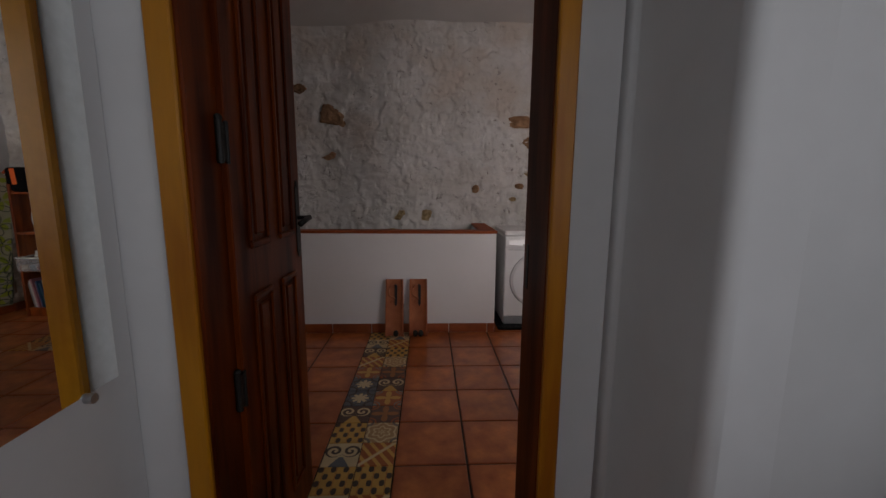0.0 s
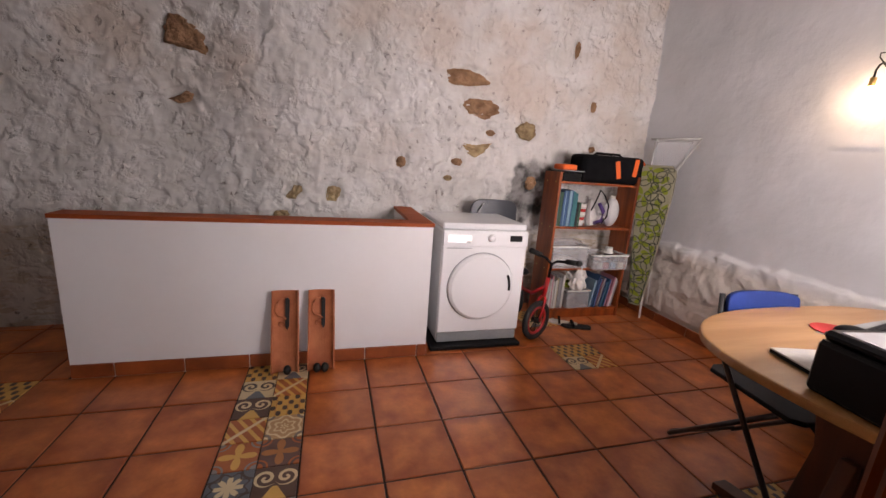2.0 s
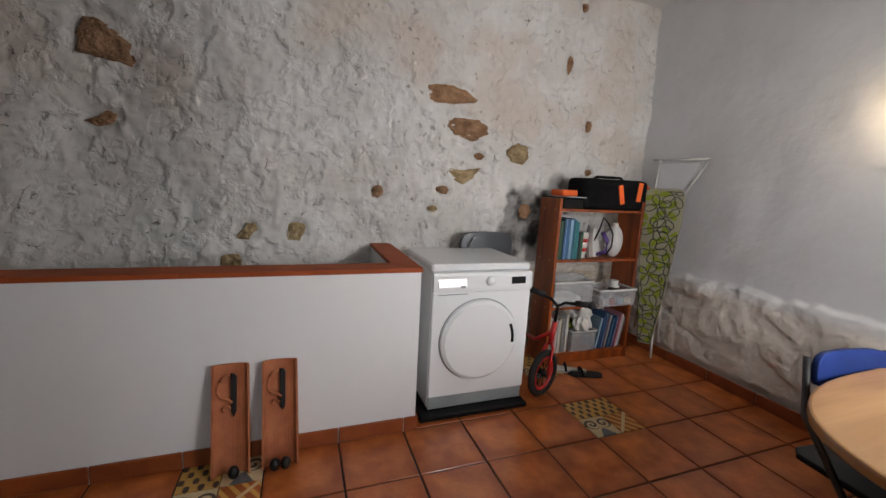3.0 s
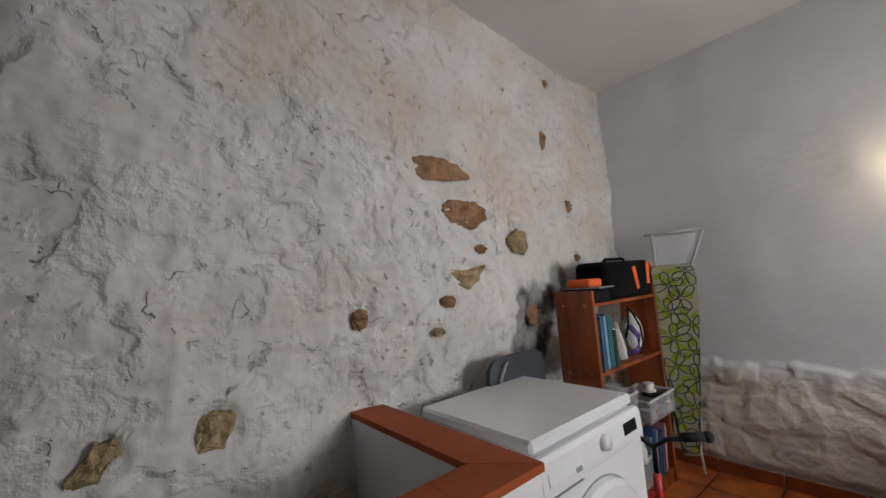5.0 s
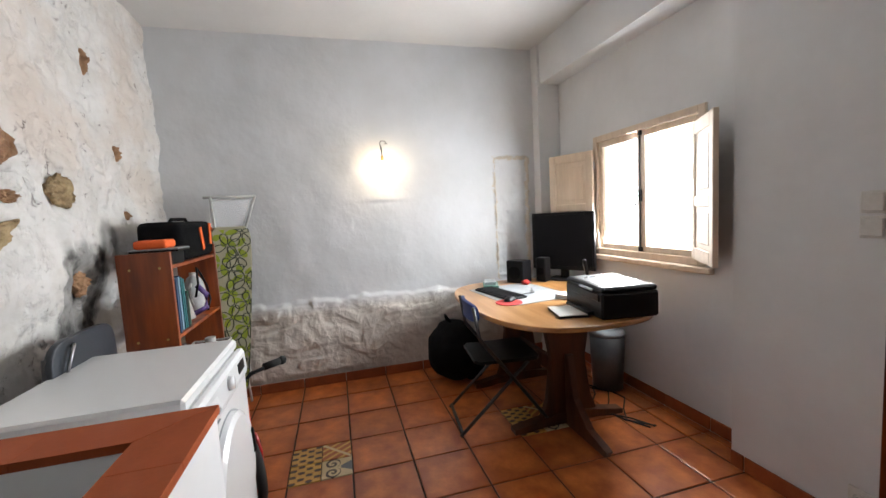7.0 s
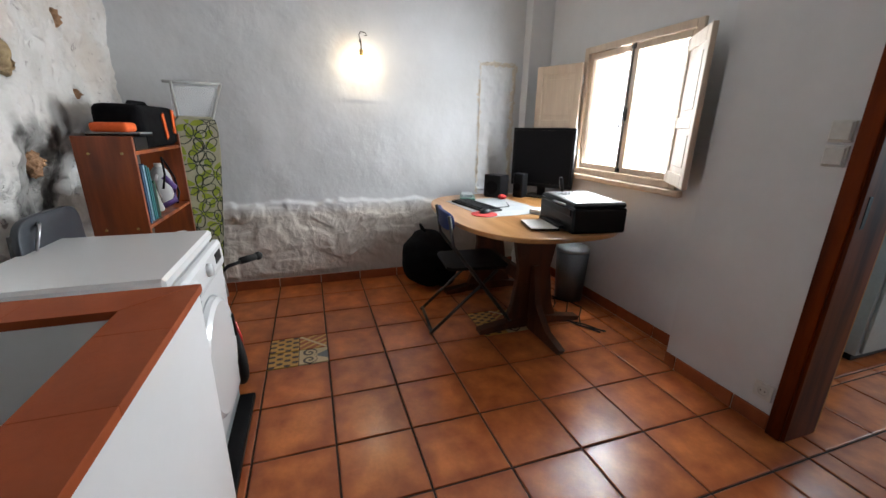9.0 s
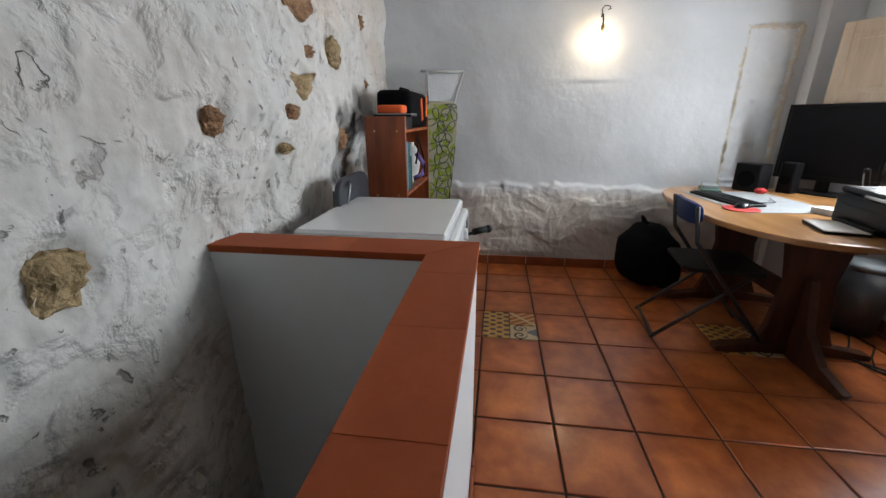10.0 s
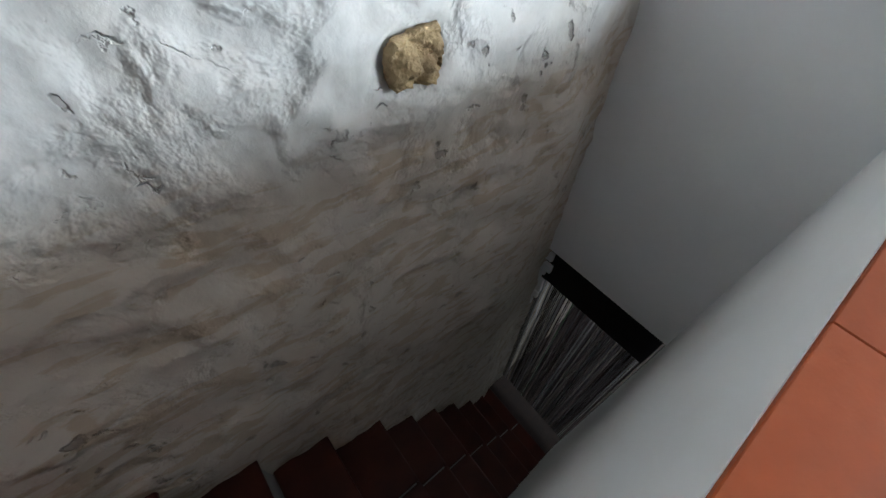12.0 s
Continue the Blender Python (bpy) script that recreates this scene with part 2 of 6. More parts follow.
def rough_plaster():
    """Old lime wash over stone: white with cream and ochre patches, browner low down where the parapet shades it, grey
    dirt in the cracks and a soot mark by the shelf.
    """
    m = mat("rough_white_plaster", (0.70, 0.69, 0.68), (0.54, 0.52, 0.49), 0.85, scale=3.2, fine=38, bump=0.85, dist=0.018, contrast=0.5, grain=0.14)
    n, l = m.node_tree.nodes, m.node_tree.links
    b = n["Principled BSDF"]
    src = b.inputs["Base Color"].links[0].from_socket
    geo = n.new("ShaderNodeNewGeometry")
    sep = n.new("ShaderNodeSeparateXYZ")
    l.new(geo.outputs["Position"], sep.inputs[0])

    def math_(op, a, bb, c=None):
        k = n.new("ShaderNodeMath")
        k.operation = op
        for i, v in enumerate((a, bb, c)):
            if v is None:
                continue
            if isinstance(v, (int, float)):
                k.inputs[i].default_value = v
            else:
                l.new(v, k.inputs[i])
        return k.outputs[0]

    def noise_(scale, detail=5, offset=0.0, distort=0.0, squash=1.0):
        k = n.new("ShaderNodeTexNoise")
        k.inputs["Scale"].default_value, k.inputs["Detail"].default_value, k.inputs["Distortion"].default_value = scale, detail, distort
        a = n.new("ShaderNodeVectorMath")
        a.operation, a.inputs[1].default_value = "ADD", (offset, offset, offset)
        l.new(geo.outputs["Position"], a.inputs[0])
        a2 = n.new("ShaderNodeVectorMath")
        a2.operation, a2.inputs[1].default_value = "MULTIPLY", (1, 1, squash)
        l.new(a.outputs[0], a2.inputs[0])
        l.new(a2.outputs[0], k.inputs["Vector"])
        return k.outputs["Fac"]

    def step_(v, lo, hi):
        k = n.new("ShaderNodeMapRange")
        k.interpolation_type = "SMOOTHSTEP"
        k.inputs["From Min"].default_value, k.inputs["From Max"].default_value = lo, hi
        l.new(v, k.inputs["Value"])
        return k.outputs["Result"]

    def mix_(fac, a, color):
        k = n.new("ShaderNodeMix")
        k.data_type = "RGBA"
        l.new(fac, k.inputs[0])
        l.new(a, k.inputs[6])
        k.inputs[7].default_value = (*color, 1)
        return k.outputs[2]

    # cream patches, more of them higher up
    cream = math_("MULTIPLY", step_(noise_(1.7, 6, 3.1), 0.46, 0.66), step_(sep.outputs["Z"], 0.9, 1.9))
    col = mix_(math_("MULTIPLY", cream, 0.75), src, (0.57, 0.485, 0.42))
    # brown tone low down: parapet shade and barer plaster mixed in one colour
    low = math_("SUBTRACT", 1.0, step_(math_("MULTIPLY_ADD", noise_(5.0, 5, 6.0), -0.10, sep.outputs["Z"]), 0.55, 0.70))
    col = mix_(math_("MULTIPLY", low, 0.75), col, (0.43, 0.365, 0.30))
    # bare ochre flecks, mostly in the stairwell
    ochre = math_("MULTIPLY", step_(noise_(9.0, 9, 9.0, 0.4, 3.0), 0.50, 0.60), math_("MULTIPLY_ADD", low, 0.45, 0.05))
    col = mix_(ochre, col, (0.34, 0.24, 0.14))
    # dirt in the cracks
    crack = n.new("ShaderNodeTexVoronoi")
    crack.feature = "DISTANCE_TO_EDGE"
    crack.inputs["Scale"].default_value = 5.0
    warp = n.new("ShaderNodeTexNoise")
    warp.inputs["Scale"].default_value, warp.inputs["Detail"].default_value = 6.0, 6
    l.new(geo.outputs["Position"], warp.inputs["Vector"])
    wadd = n.new("ShaderNodeVectorMath")
    wadd.operation = "MULTIPLY_ADD"
    wadd.inputs[1].default_value = (0.35, 0.35, 0.35)
    l.new(warp.outputs["Color"], wadd.inputs[0])
    l.new(geo.outputs["Position"], wadd.inputs[2])
    l.new(wadd.outputs[0], crack.inputs["Vector"])
    line = math_("SUBTRACT", 1.0, step_(crack.outputs["Distance"], 0.0, 0.020))
    line = math_("MULTIPLY", math_("MULTIPLY", line, step_(noise_(2.6, 3, 5.0), 0.50, 0.62)), step_(sep.outputs["Z"], 0.55, 0.75))
    chip = step_(noise_(12.0, 3, 2.0), 0.55, 0.64)
    col = mix_(math_("MULTIPLY", math_("MULTIPLY", line, chip), 0.85), col, (0.13, 0.11, 0.10))
    # small dark pits and chips
    pit = math_("MULTIPLY", step_(noise_(20.0, 4, 4.0, 0.3), 0.635, 0.70), step_(noise_(2.3, 4, 8.0), 0.42, 0.58))
    col = mix_(math_("MULTIPLY", pit, 0.6), col, (0.20, 0.17, 0.15))
    # soot and damp mark
    dx = math_("DIVIDE", math_("SUBTRACT", sep.outputs["X"], 1.79), 0.20)
    dz = math_("DIVIDE", math_("SUBTRACT", sep.outputs["Z"], 1.05), 0.26)
    r = math_("SQRT", math_("ADD", math_("MULTIPLY", dx, dx), math_("MULTIPLY", dz, dz)), 0)
    r = math_("ADD", r, math_("MULTIPLY", math_("SUBTRACT", noise_(7.0, 5, 2.0), 0.5), 1.6))
    soot = math_("SUBTRACT", 1.0, step_(r, 0.85, 1.35))
    col = mix_(math_("MULTIPLY", soot, math_("MULTIPLY_ADD", step_(noise_(9.0, 5, 1.5), 0.35, 0.65), 0.45, 0.55)), col, (0.045, 0.043, 0.042))
    ex = math_("DIVIDE", math_("SUBTRACT", sep.outputs["X"], 2.07), 0.12)
    ez = math_("DIVIDE", math_("SUBTRACT", sep.outputs["Z"], 1.32), 0.10)
    e = math_("SQRT", math_("ADD", math_("MULTIPLY", ex, ex), math_("MULTIPLY", ez, ez)), 0)
    col = mix_(math_("MULTIPLY", math_("SUBTRACT", 1.0, step_(e, 0.6, 1.2)), 0.75), col, (0.17, 0.16, 0.155))
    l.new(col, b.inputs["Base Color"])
    bp = b.inputs["Normal"].links[0].from_node
    h = math_("ADD", math_("MULTIPLY", step_(noise_(6.5, 5, 1.0, 0.2), 0.40, 0.56), 0.8), math_("MULTIPLY", math_("MULTIPLY", line, chip), -1.2))
    h = math_("ADD", h, math_("MULTIPLY", noise_(24.0, 5, 7.0), 0.30))
    h = math_("ADD", h, math_("MULTIPLY", pit, -0.7))
    l.new(h, bp.inputs["Height"])
    return m


rough_white = rough_plaster()


def patterned(name, kind, ca, cb, cc):
    """A cement tile with its printed figure: kind 0 petals, 1 checks, 2 rings, 3 stripes, 4 scrolls, 5 star."""
    m = mat(name, ca, tuple(0.85 * v for v in ca), 0.42, scale=10, fine=90, bump=0.1)
    n, l = m.node_tree.nodes, m.node_tree.links
    b = n["Principled BSDF"]
    src = b.inputs["Base Color"].links[0].from_socket
    tc = n.new("ShaderNodeTexCoord")
    sep = n.new("ShaderNodeSeparateXYZ")
    l.new(tc.outputs["Object"], sep.inputs[0])

    def f(op, a, bb=0.0, c=0.0):
        k = n.new("ShaderNodeMath")
        k.operation = op
        for i, v in enumerate((a, bb, c)):
            if isinstance(v, (int, float)):
                k.inputs[i].default_value = v
            else:
                l.new(v, k.inputs[i])
        return k.outputs[0]

    x, y = sep.outputs["X"], sep.outputs["Y"]
    r = f("SQRT", f("ADD", f("MULTIPLY", x, x), f("MULTIPLY", y, y)))
    a = f("ARCTAN2", y, x)
    cx, cy = f("SUBTRACT", f("ABSOLUTE", x), 0.08), f("SUBTRACT", f("ABSOLUTE", y), 0.08)
    rc = f("SQRT", f("ADD", f("MULTIPLY", cx, cx), f("MULTIPLY", cy, cy)))
    if kind == 0:
        p = f("LESS_THAN", r, f("MULTIPLY_ADD", f("ABSOLUTE", f("COSINE", f("MULTIPLY", a, 4))), 0.035, 0.022))
        q = f("MAXIMUM", f("COMPARE", rc, 0.045, 0.005), f("COMPARE", f("MULTIPLY_ADD", f("COSINE", f("MULTIPLY", a, 8)), 0.010, r), 0.064, 0.004))
    elif kind == 1:
        p = f("GREATER_THAN", f("MULTIPLY", f("SINE", f("MULTIPLY", x, 115)), f("SINE", f("MULTIPLY", y, 75))), 0.25)
        q = f("COMPARE", f("ABSOLUTE", f("SINE", f("MULTIPLY", x, 57))), 0.0, 0.06)
    elif kind == 2:
        p = f("GREATER_THAN", f("SINE", f("MULTIPLY_ADD", f("COSINE", f("MULTIPLY", a, 6)), 1.6, f("MULTIPLY", r, 200))), 0.45)
        q = f("COMPARE", rc, 0.026, 0.007)
    elif kind == 3:
        p = f("GREATER_THAN", f("SINE", f("MULTIPLY", f("ADD", x, f("MULTIPLY", y, 0.7)), 120)), 0.3)
        q = f("LESS_THAN", f("ABSOLUTE", f("SUBTRACT", x, y)), 0.012)
    elif kind == 4:
        sx, sy = f("SUBTRACT", f("ABSOLUTE", x), 0.038), f("SUBTRACT", f("MULTIPLY", y, 1.0), 0.022)
        sr = f("SQRT", f("ADD", f("MULTIPLY", sx, sx), f("MULTIPLY", sy, sy)))
        curl = f("GREATER_THAN", f("SINE", f("MULTIPLY_ADD", sr, 210, f("ARCTAN2", sy, sx))), 0.1)
        p = f("MULTIPLY", curl, f("LESS_THAN", sr, 0.043))
        q = f("MULTIPLY", f("LESS_THAN", f("ADD", f("ABSOLUTE", x), f("MULTIPLY", f("ADD", y, 0.055), 0.6)), 0.03), f("LESS_THAN", y, -0.02))
    else:
        p = f("LESS_THAN", r, f("MULTIPLY_ADD", f("COSINE", f("MULTIPLY", a, 4)), 0.03, 0.045))
        q = f("MAXIMUM", f("LESS_THAN", rc, 0.022), f("COMPARE", rc, 0.038, 0.004))

    def mx(fac, aa, color):
        k = n.new("ShaderNodeMix")
        k.data_type = "RGBA"
        l.new(fac, k.inputs[0])
        l.new(aa, k.inputs[6])
        k.inputs[7].default_value = (*color, 1)
        return k.outputs[2]

    l.new(mx(q, mx(p, src, cb), cc), b.inputs["Base Color"])
    return m


CREAM, RUST, OCHRE, DARK, BLUE = (0.60, 0.47, 0.28), (0.36, 0.095, 0.022), (0.58, 0.33, 0.08), (0.05, 0.032, 0.025), (0.11, 0.12, 0.14)
tile_mats = [patterned("cement_petals", 0, BLUE, CREAM, DARK), patterned("cement_checks", 1, OCHRE, DARK, RUST), patterned("cement_rings", 2, (0.42, 0.25, 0.12), CREAM, (0.16, 0.13, 0.11)),
             patterned("cement_stripes", 3, RUST, OCHRE, CREAM), patterned("cement_scrolls", 4, (0.09, 0.045, 0.03), CREAM, OCHRE), patterned("cement_star", 5, (0.12, 0.06, 0.045), (0.34, 0.13, 0.035), RUST),
             patterned("cement_ochre_flowers", 5, RUST, OCHRE, (0.20, 0.19, 0.18)), patterned("cement_pale_scrolls", 4, CREAM, DARK, BLUE)]

# ---- builders ----


def mesh_object(name, bm, material, parent=None, label="", smooth=False):
    me = bpy.data.meshes.new(name)
    bm.normal_update()
    bm.to_mesh(me)
    bm.free()
    if smooth:
        me.polygons.foreach_set("use_smooth", [True] * len(me.polygons))
    me.materials.append(material)
    ob = new(name, me)
    ob.parent = parent
    return tagged(ob, label)


def part(name, bm, material, parent, label="", smooth=False):
    return mesh_object(name, bm, material, parent, label, smooth)


def thing(name, m, label, category, group=""):
    ob = new(name)
    ob.matrix_basis = m
    ob.empty_display_size = 0.1
    return tagged(ob, label, category, group)


def structure(name, bm, material, label=""):
    return tagged(mesh_object(name, bm, material), label, "", "", "structure")


def box(bm, x0, x1, y0, y1, z0, z1, bev=0.0, m=None, seg=1):
    r = bmesh.ops.create_cube(bm, size=1)
    vs = r["verts"]
    for v in vs:
        v.co = Vector(((x0 + x1) / 2 + v.co.x * (x1 - x0), (y0 + y1) / 2 + v.co.y * (y1 - y0), (z0 + z1) / 2 + v.co.z * (z1 - z0)))
    if bev:
        es = list({e for v in vs for e in v.link_edges})
        r = bmesh.ops.bevel(bm, geom=es, offset=bev, segments=seg, affect="EDGES", profile=0.6)
        vs = list({v for f in r["faces"] for v in f.verts} | {v for v in vs if v.is_valid})
    if m is not None:
        bmesh.ops.transform(bm, matrix=m, verts=vs)
    return bm


def boxes(*rows, bev=0.0):
    bm = bmesh.new()
    for r in rows:
        box(bm, *r, bev=bev)
    return bm


def cyl(bm, p, q, r, r2=None, n=16, caps=True):
    p, q = Vector(p), Vector(q)
    d = q - p
    m = Matrix.Translation((p + q) / 2) @ d.to_track_quat("Z", "Y").to_matrix().to_4x4()
    bmesh.ops.create_cone(bm, cap_ends=caps, segments=n, radius1=r, radius2=r if r2 is None else r2, depth=d.length, matrix=m)
    return bm


def tube(bm, pts, r, n=8):
    """A bent tube through the points."""
    pts = [Vector(p) for p in pts]
    rings = []
    for i, p in enumerate(pts):
        d = (pts[min(i + 1, len(pts) - 1)] - pts[max(i - 1, 0)]).normalized()
        q = d.to_track_quat("Z", "Y")
        rings.append([bm.verts.new(p + q @ Vector((r * math.cos(k * 2 * math.pi / n), r * math.sin(k * 2 * math.pi / n), 0))) for k in range(n)])
    for a, b in zip(rings, rings[1:]):
        for k in range(n):
            bm.faces.new((a[k], a[(k + 1) % n], b[(k + 1) % n], b[k]))
    bm.faces.new(rings[0][::-1])
    bm.faces.new(rings[-1])
    return bm


def ball(bm, c, r, s=(1, 1, 1), n=12):
    bmesh.ops.create_uvsphere(bm, u_segments=n, v_segments=n * 2 // 3, radius=r, matrix=Matrix.Translation(c) @ Matrix.Diagonal((*s, 1)))
    return bm


def torus(bm, c, r, t, axis="y", n=28, k=8, arc=2 * math.pi, start=0.0):
    closed = arc > 6.28
    rings = []
    for i in range(n if closed else n + 1):
        a = start + arc * i / n
        ring = []
        for j in range(k):
            b = 2 * math.pi * j / k
            u, v, w = (r + t * math.cos(b)) * math.cos(a), (r + t * math.cos(b)) * math.sin(a), t * math.sin(b)
            co = {"y": (u, w, v), "x": (w, u, v), "z": (u, v, w)}[axis]
            ring.append(bm.verts.new(Vector(c) + Vector(co)))
        rings.append(ring)
    m = len(rings)
    for i in range(m if closed else m - 1):
        a, b = rings[i], rings[(i + 1) % m]
        for j in range(k):
            bm.faces.new((a[j], a[(j + 1) % k], b[(j + 1) % k], b[j]))
    if not closed:
        bm.faces.new(rings[0])
        bm.faces.new(rings[-1][::-1])
    bmesh.ops.recalc_face_normals(bm, faces=bm.faces[:])
    return bm


def prism(outline, z0, z1, bev=0.0, m=None):
    """A plate with the given outline in x, y between two heights."""
    bm = bmesh.new()
    f = bm.faces.new([bm.verts.new((x, y, z0)) for x, y in outline])
    r = bmesh.ops.extrude_face_region(bm, geom=[f])
    vs = [v for v in r["geom"] if isinstance(v, bmesh.types.BMVert)]
    bmesh.ops.translate(bm, vec=(0, 0, z1 - z0), verts=vs)
    bmesh.ops.recalc_face_normals(bm, faces=bm.faces[:])
    if bev:
        es = [e for e in bm.edges if len(e.link_faces) == 2 and e.calc_face_angle(0) > 0.9]
        bmesh.ops.bevel(bm, geom=es, offset=bev, segments=2, affect="EDGES", profile=0.6)
    if m is not None:
        bmesh.ops.transform(bm, matrix=m, verts=bm.verts[:])
    return bm


def ss(a, b, v):
    t = np.clip((v - a) / (b - a), 0, 1)
    return t * t * (3 - 2 * t)


def value_noise(u, v, seed):
    """Smooth noise from -1 to 1 on arrays of plane coordinates."""
    rng = np.random.RandomState(seed)
    g = rng.rand(257, 257) * 2 - 1
    iu, iv = np.floor(u).astype(int), np.floor(v).astype(int)
    fu, fv = u - iu, v - iv
    fu, fv = fu * fu * (3 - 2 * fu), fv * fv * (3 - 2 * fv)
    a, b = g[iu % 257, iv % 257], g[(iu + 1) % 257, iv % 257]
    c, d = g[iu % 257, (iv + 1) % 257], g[(iu + 1) % 257, (iv + 1) % 257]
    return (a * (1 - fu) + b * fu) * (1 - fv) + (c * (1 - fu) + d * fu) * fv


def relief(u, v, seed=1):
    """Hand-thrown plaster: bulges, ridges and trowel flakes, in metres."""
    w = value_noise(u * 2.1, v * 2.1, seed) * 0.5
    h = 0.020 * value_noise(u * 1.9, v * 1.7, seed + 1) + 0.013 * value_noise(u * 5.3 + w, v * 5.9 - w, seed + 2)
    h += 0.012 * (0.5 - np.abs(value_noise(u * 9 + 2 * w, v * 10, seed + 3))) + 0.004 * value_noise(u * 21, v * 19 + w, seed + 4)
    h += 0.0042 * ss(0.0, 0.22, value_noise(u * 12 + 4 * w, v * 13 - 3 * w, seed + 7)) - 0.004 * ss(0.55, 0.85, np.abs(value_noise(u * 17, v * 18 + 3 * w, seed + 8)))
    return h + 0.0040 * (0.5 - np.abs(value_noise(u * 31 + 3 * w, v * 27, seed + 5))) + 0.0010 * value_noise(u * 70, v * 62, seed + 6)


def sheet_wall(name, us, vs, place, back, material, label):
    """A solid wall whose face is a grid: place(u, v) gives x, y, z arrays; back moves a face point to the far side."""
    U, V = np.meshgrid(us, vs, indexing="ij")
    x, y, z = place(U, V)
    nu, nv = U.shape
    co = np.stack([x, y, z], -1).reshape(-1, 3)
    idx = np.arange(nu * nv).reshape(nu, nv)
    quads = np.stack([idx[:-1, :-1], idx[1:, :-1], idx[1:, 1:], idx[:-1, 1:]], -1).reshape(-1, 4).tolist()
    rim = list(idx[:, 0]) + list(idx[-1, 1:]) + list(idx[-2::-1, -1]) + list(idx[0, -2:0:-1])
    far = [back(co[i]) for i in rim]
    base = nu * nv
    n = len(rim)
    quads += [[int(rim[(i + 1) % n]), int(rim[i]), base + i, base + (i + 1) % n] for i in range(n)]
    quads.append([base + i for i in range(n)])
    me = bpy.data.meshes.new(name)
    me.from_pydata(co.tolist() + [list(map(float, f)) for f in far], [], quads)
    me.polygons.foreach_set("use_smooth", [True] * (len(quads) - 1) + [False])
    me.materials.append(material)
    me.update()
    ob = new(name, me)
    return tagged(ob, label, "", "", "structure")
T = 0.33  # floor tile grid

# ---- rough wall beyond the stairwell, with its bare stones ----
STONES = [(-0.809, 1.940, 0.276, 0.227), (-0.863, 1.548, 0.169, 0.090), (1.116, 1.877, 0.345, 0.125), (1.233, 1.665, 0.309, 0.148), (1.342, 1.494, 0.086, 0.055),
          (1.199, 1.357, 0.323, 0.120), (1.659, 1.538, 0.190, 0.150), (0.629, 1.223, 0.091, 0.098), (1.067, 1.252, 0.099, 0.069), (1.008, 1.122, 0.081, 0.050),
          (2.082, 2.223, 0.050, 0.138), (2.321, 1.803, 0.060, 0.107), (-0.136, 0.960, 0.118, 0.102), (0.136, 0.960, 0.117, 0.113), (2.162, 2.638, 0.055, 0.064),
          (2.377, 1.442, 0.075, 0.063), (1.786, 1.120, 0.130, 0.130), (-1.144, 2.204, 0.152, 0.097), (-0.218, 0.787, 0.102, 0.087)]


def rough_y(x, z):
    y = 0.675 + 0.055 * ss(0.85, 1.5, z) + 0.15 * ss(0.9, 2.7, x) + 0.16 * ss(0.0, 0.9, -x) * ss(0.2, 1.4, z) + 0.05 * ss(0.3, 1.0, -x) + 0.10 * ss(0.2, 0.6, x) * (1 - ss(0.9, 1.3, z))
    y = y - relief(x + 5, z + 5, 11) * (0.75 + 0.35 * ss(0.2, 1.0, z))
    for sx, sz, w, h in STONES:
        d = np.sqrt(((x - sx) / (w * 0.62)) ** 2 + ((z - sz) / (h * 0.66)) ** 2)
        y = y + 0.020 * (1 - ss(0.75, 1.2, d))
    return y


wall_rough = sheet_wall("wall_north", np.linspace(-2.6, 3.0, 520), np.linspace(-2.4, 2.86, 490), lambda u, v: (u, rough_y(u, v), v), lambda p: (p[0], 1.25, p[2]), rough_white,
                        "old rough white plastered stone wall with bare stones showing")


OUTLINES = {0: [(-1, -.55), (-.75, .9), (-.2, 1), (.5, .5), (.95, .2), (1, -1), (.1, -.75)], 1: [(-1, -.4), (-.1, .3), (.3, 1), (1, .6), (.5, -.6), (-.3, -1)],
            2: [(-1, -.9), (-1, .6), (-.3, 1), (.5, .6), (1, -.1), (.9, -.5), (0, -.9)], 3: [(-1, .2), (-.6, 1), (.5, .9), (1, .5), (1, -.2), (.3, -1), (-.5, -.6)],
            5: [(-1, .9), (0, .5), (1, 1), (.6, -.2), (.2, -1), (-.3, -.7), (-.6, -.1)], 6: [(-1, .1), (-.1, 1), (.8, .7), (1, -.3), (.5, -1), (-.4, -.8)],
            12: [(-1, -1), (-.8, -.3), (-.2, .3), (0, 1), (.9, .9), (1, .2), (.5, -.3), (.2, -.9)], 13: [(-1, -.9), (-.7, .8), (-.1, 1), (1, .7), (.7, -.3), (.3, -1)],
            18: [(-.9, -.9), (-1, .4), (-.6, .9), (.9, 1), (1, -.4), (.6, -1)]}


def reach(poly, a):
    """How far a polygon reaches from its middle in the direction a."""
    d = (math.cos(a), math.sin(a))
    best = 0.3
    for p, q in zip(poly, poly[1:] + poly[:1]):
        ex, ez = q[0] - p[0], q[1] - p[1]
        den = d[0] * ez - d[1] * ex
        if abs(den) > 1e-9:
            t, u = (p[0] * ez - p[1] * ex) / den, (p[0] * d[1] - p[1] * d[0]) / den
            if t > 0 and 0 <= u <= 1:
                best = max(best, t)
    return best


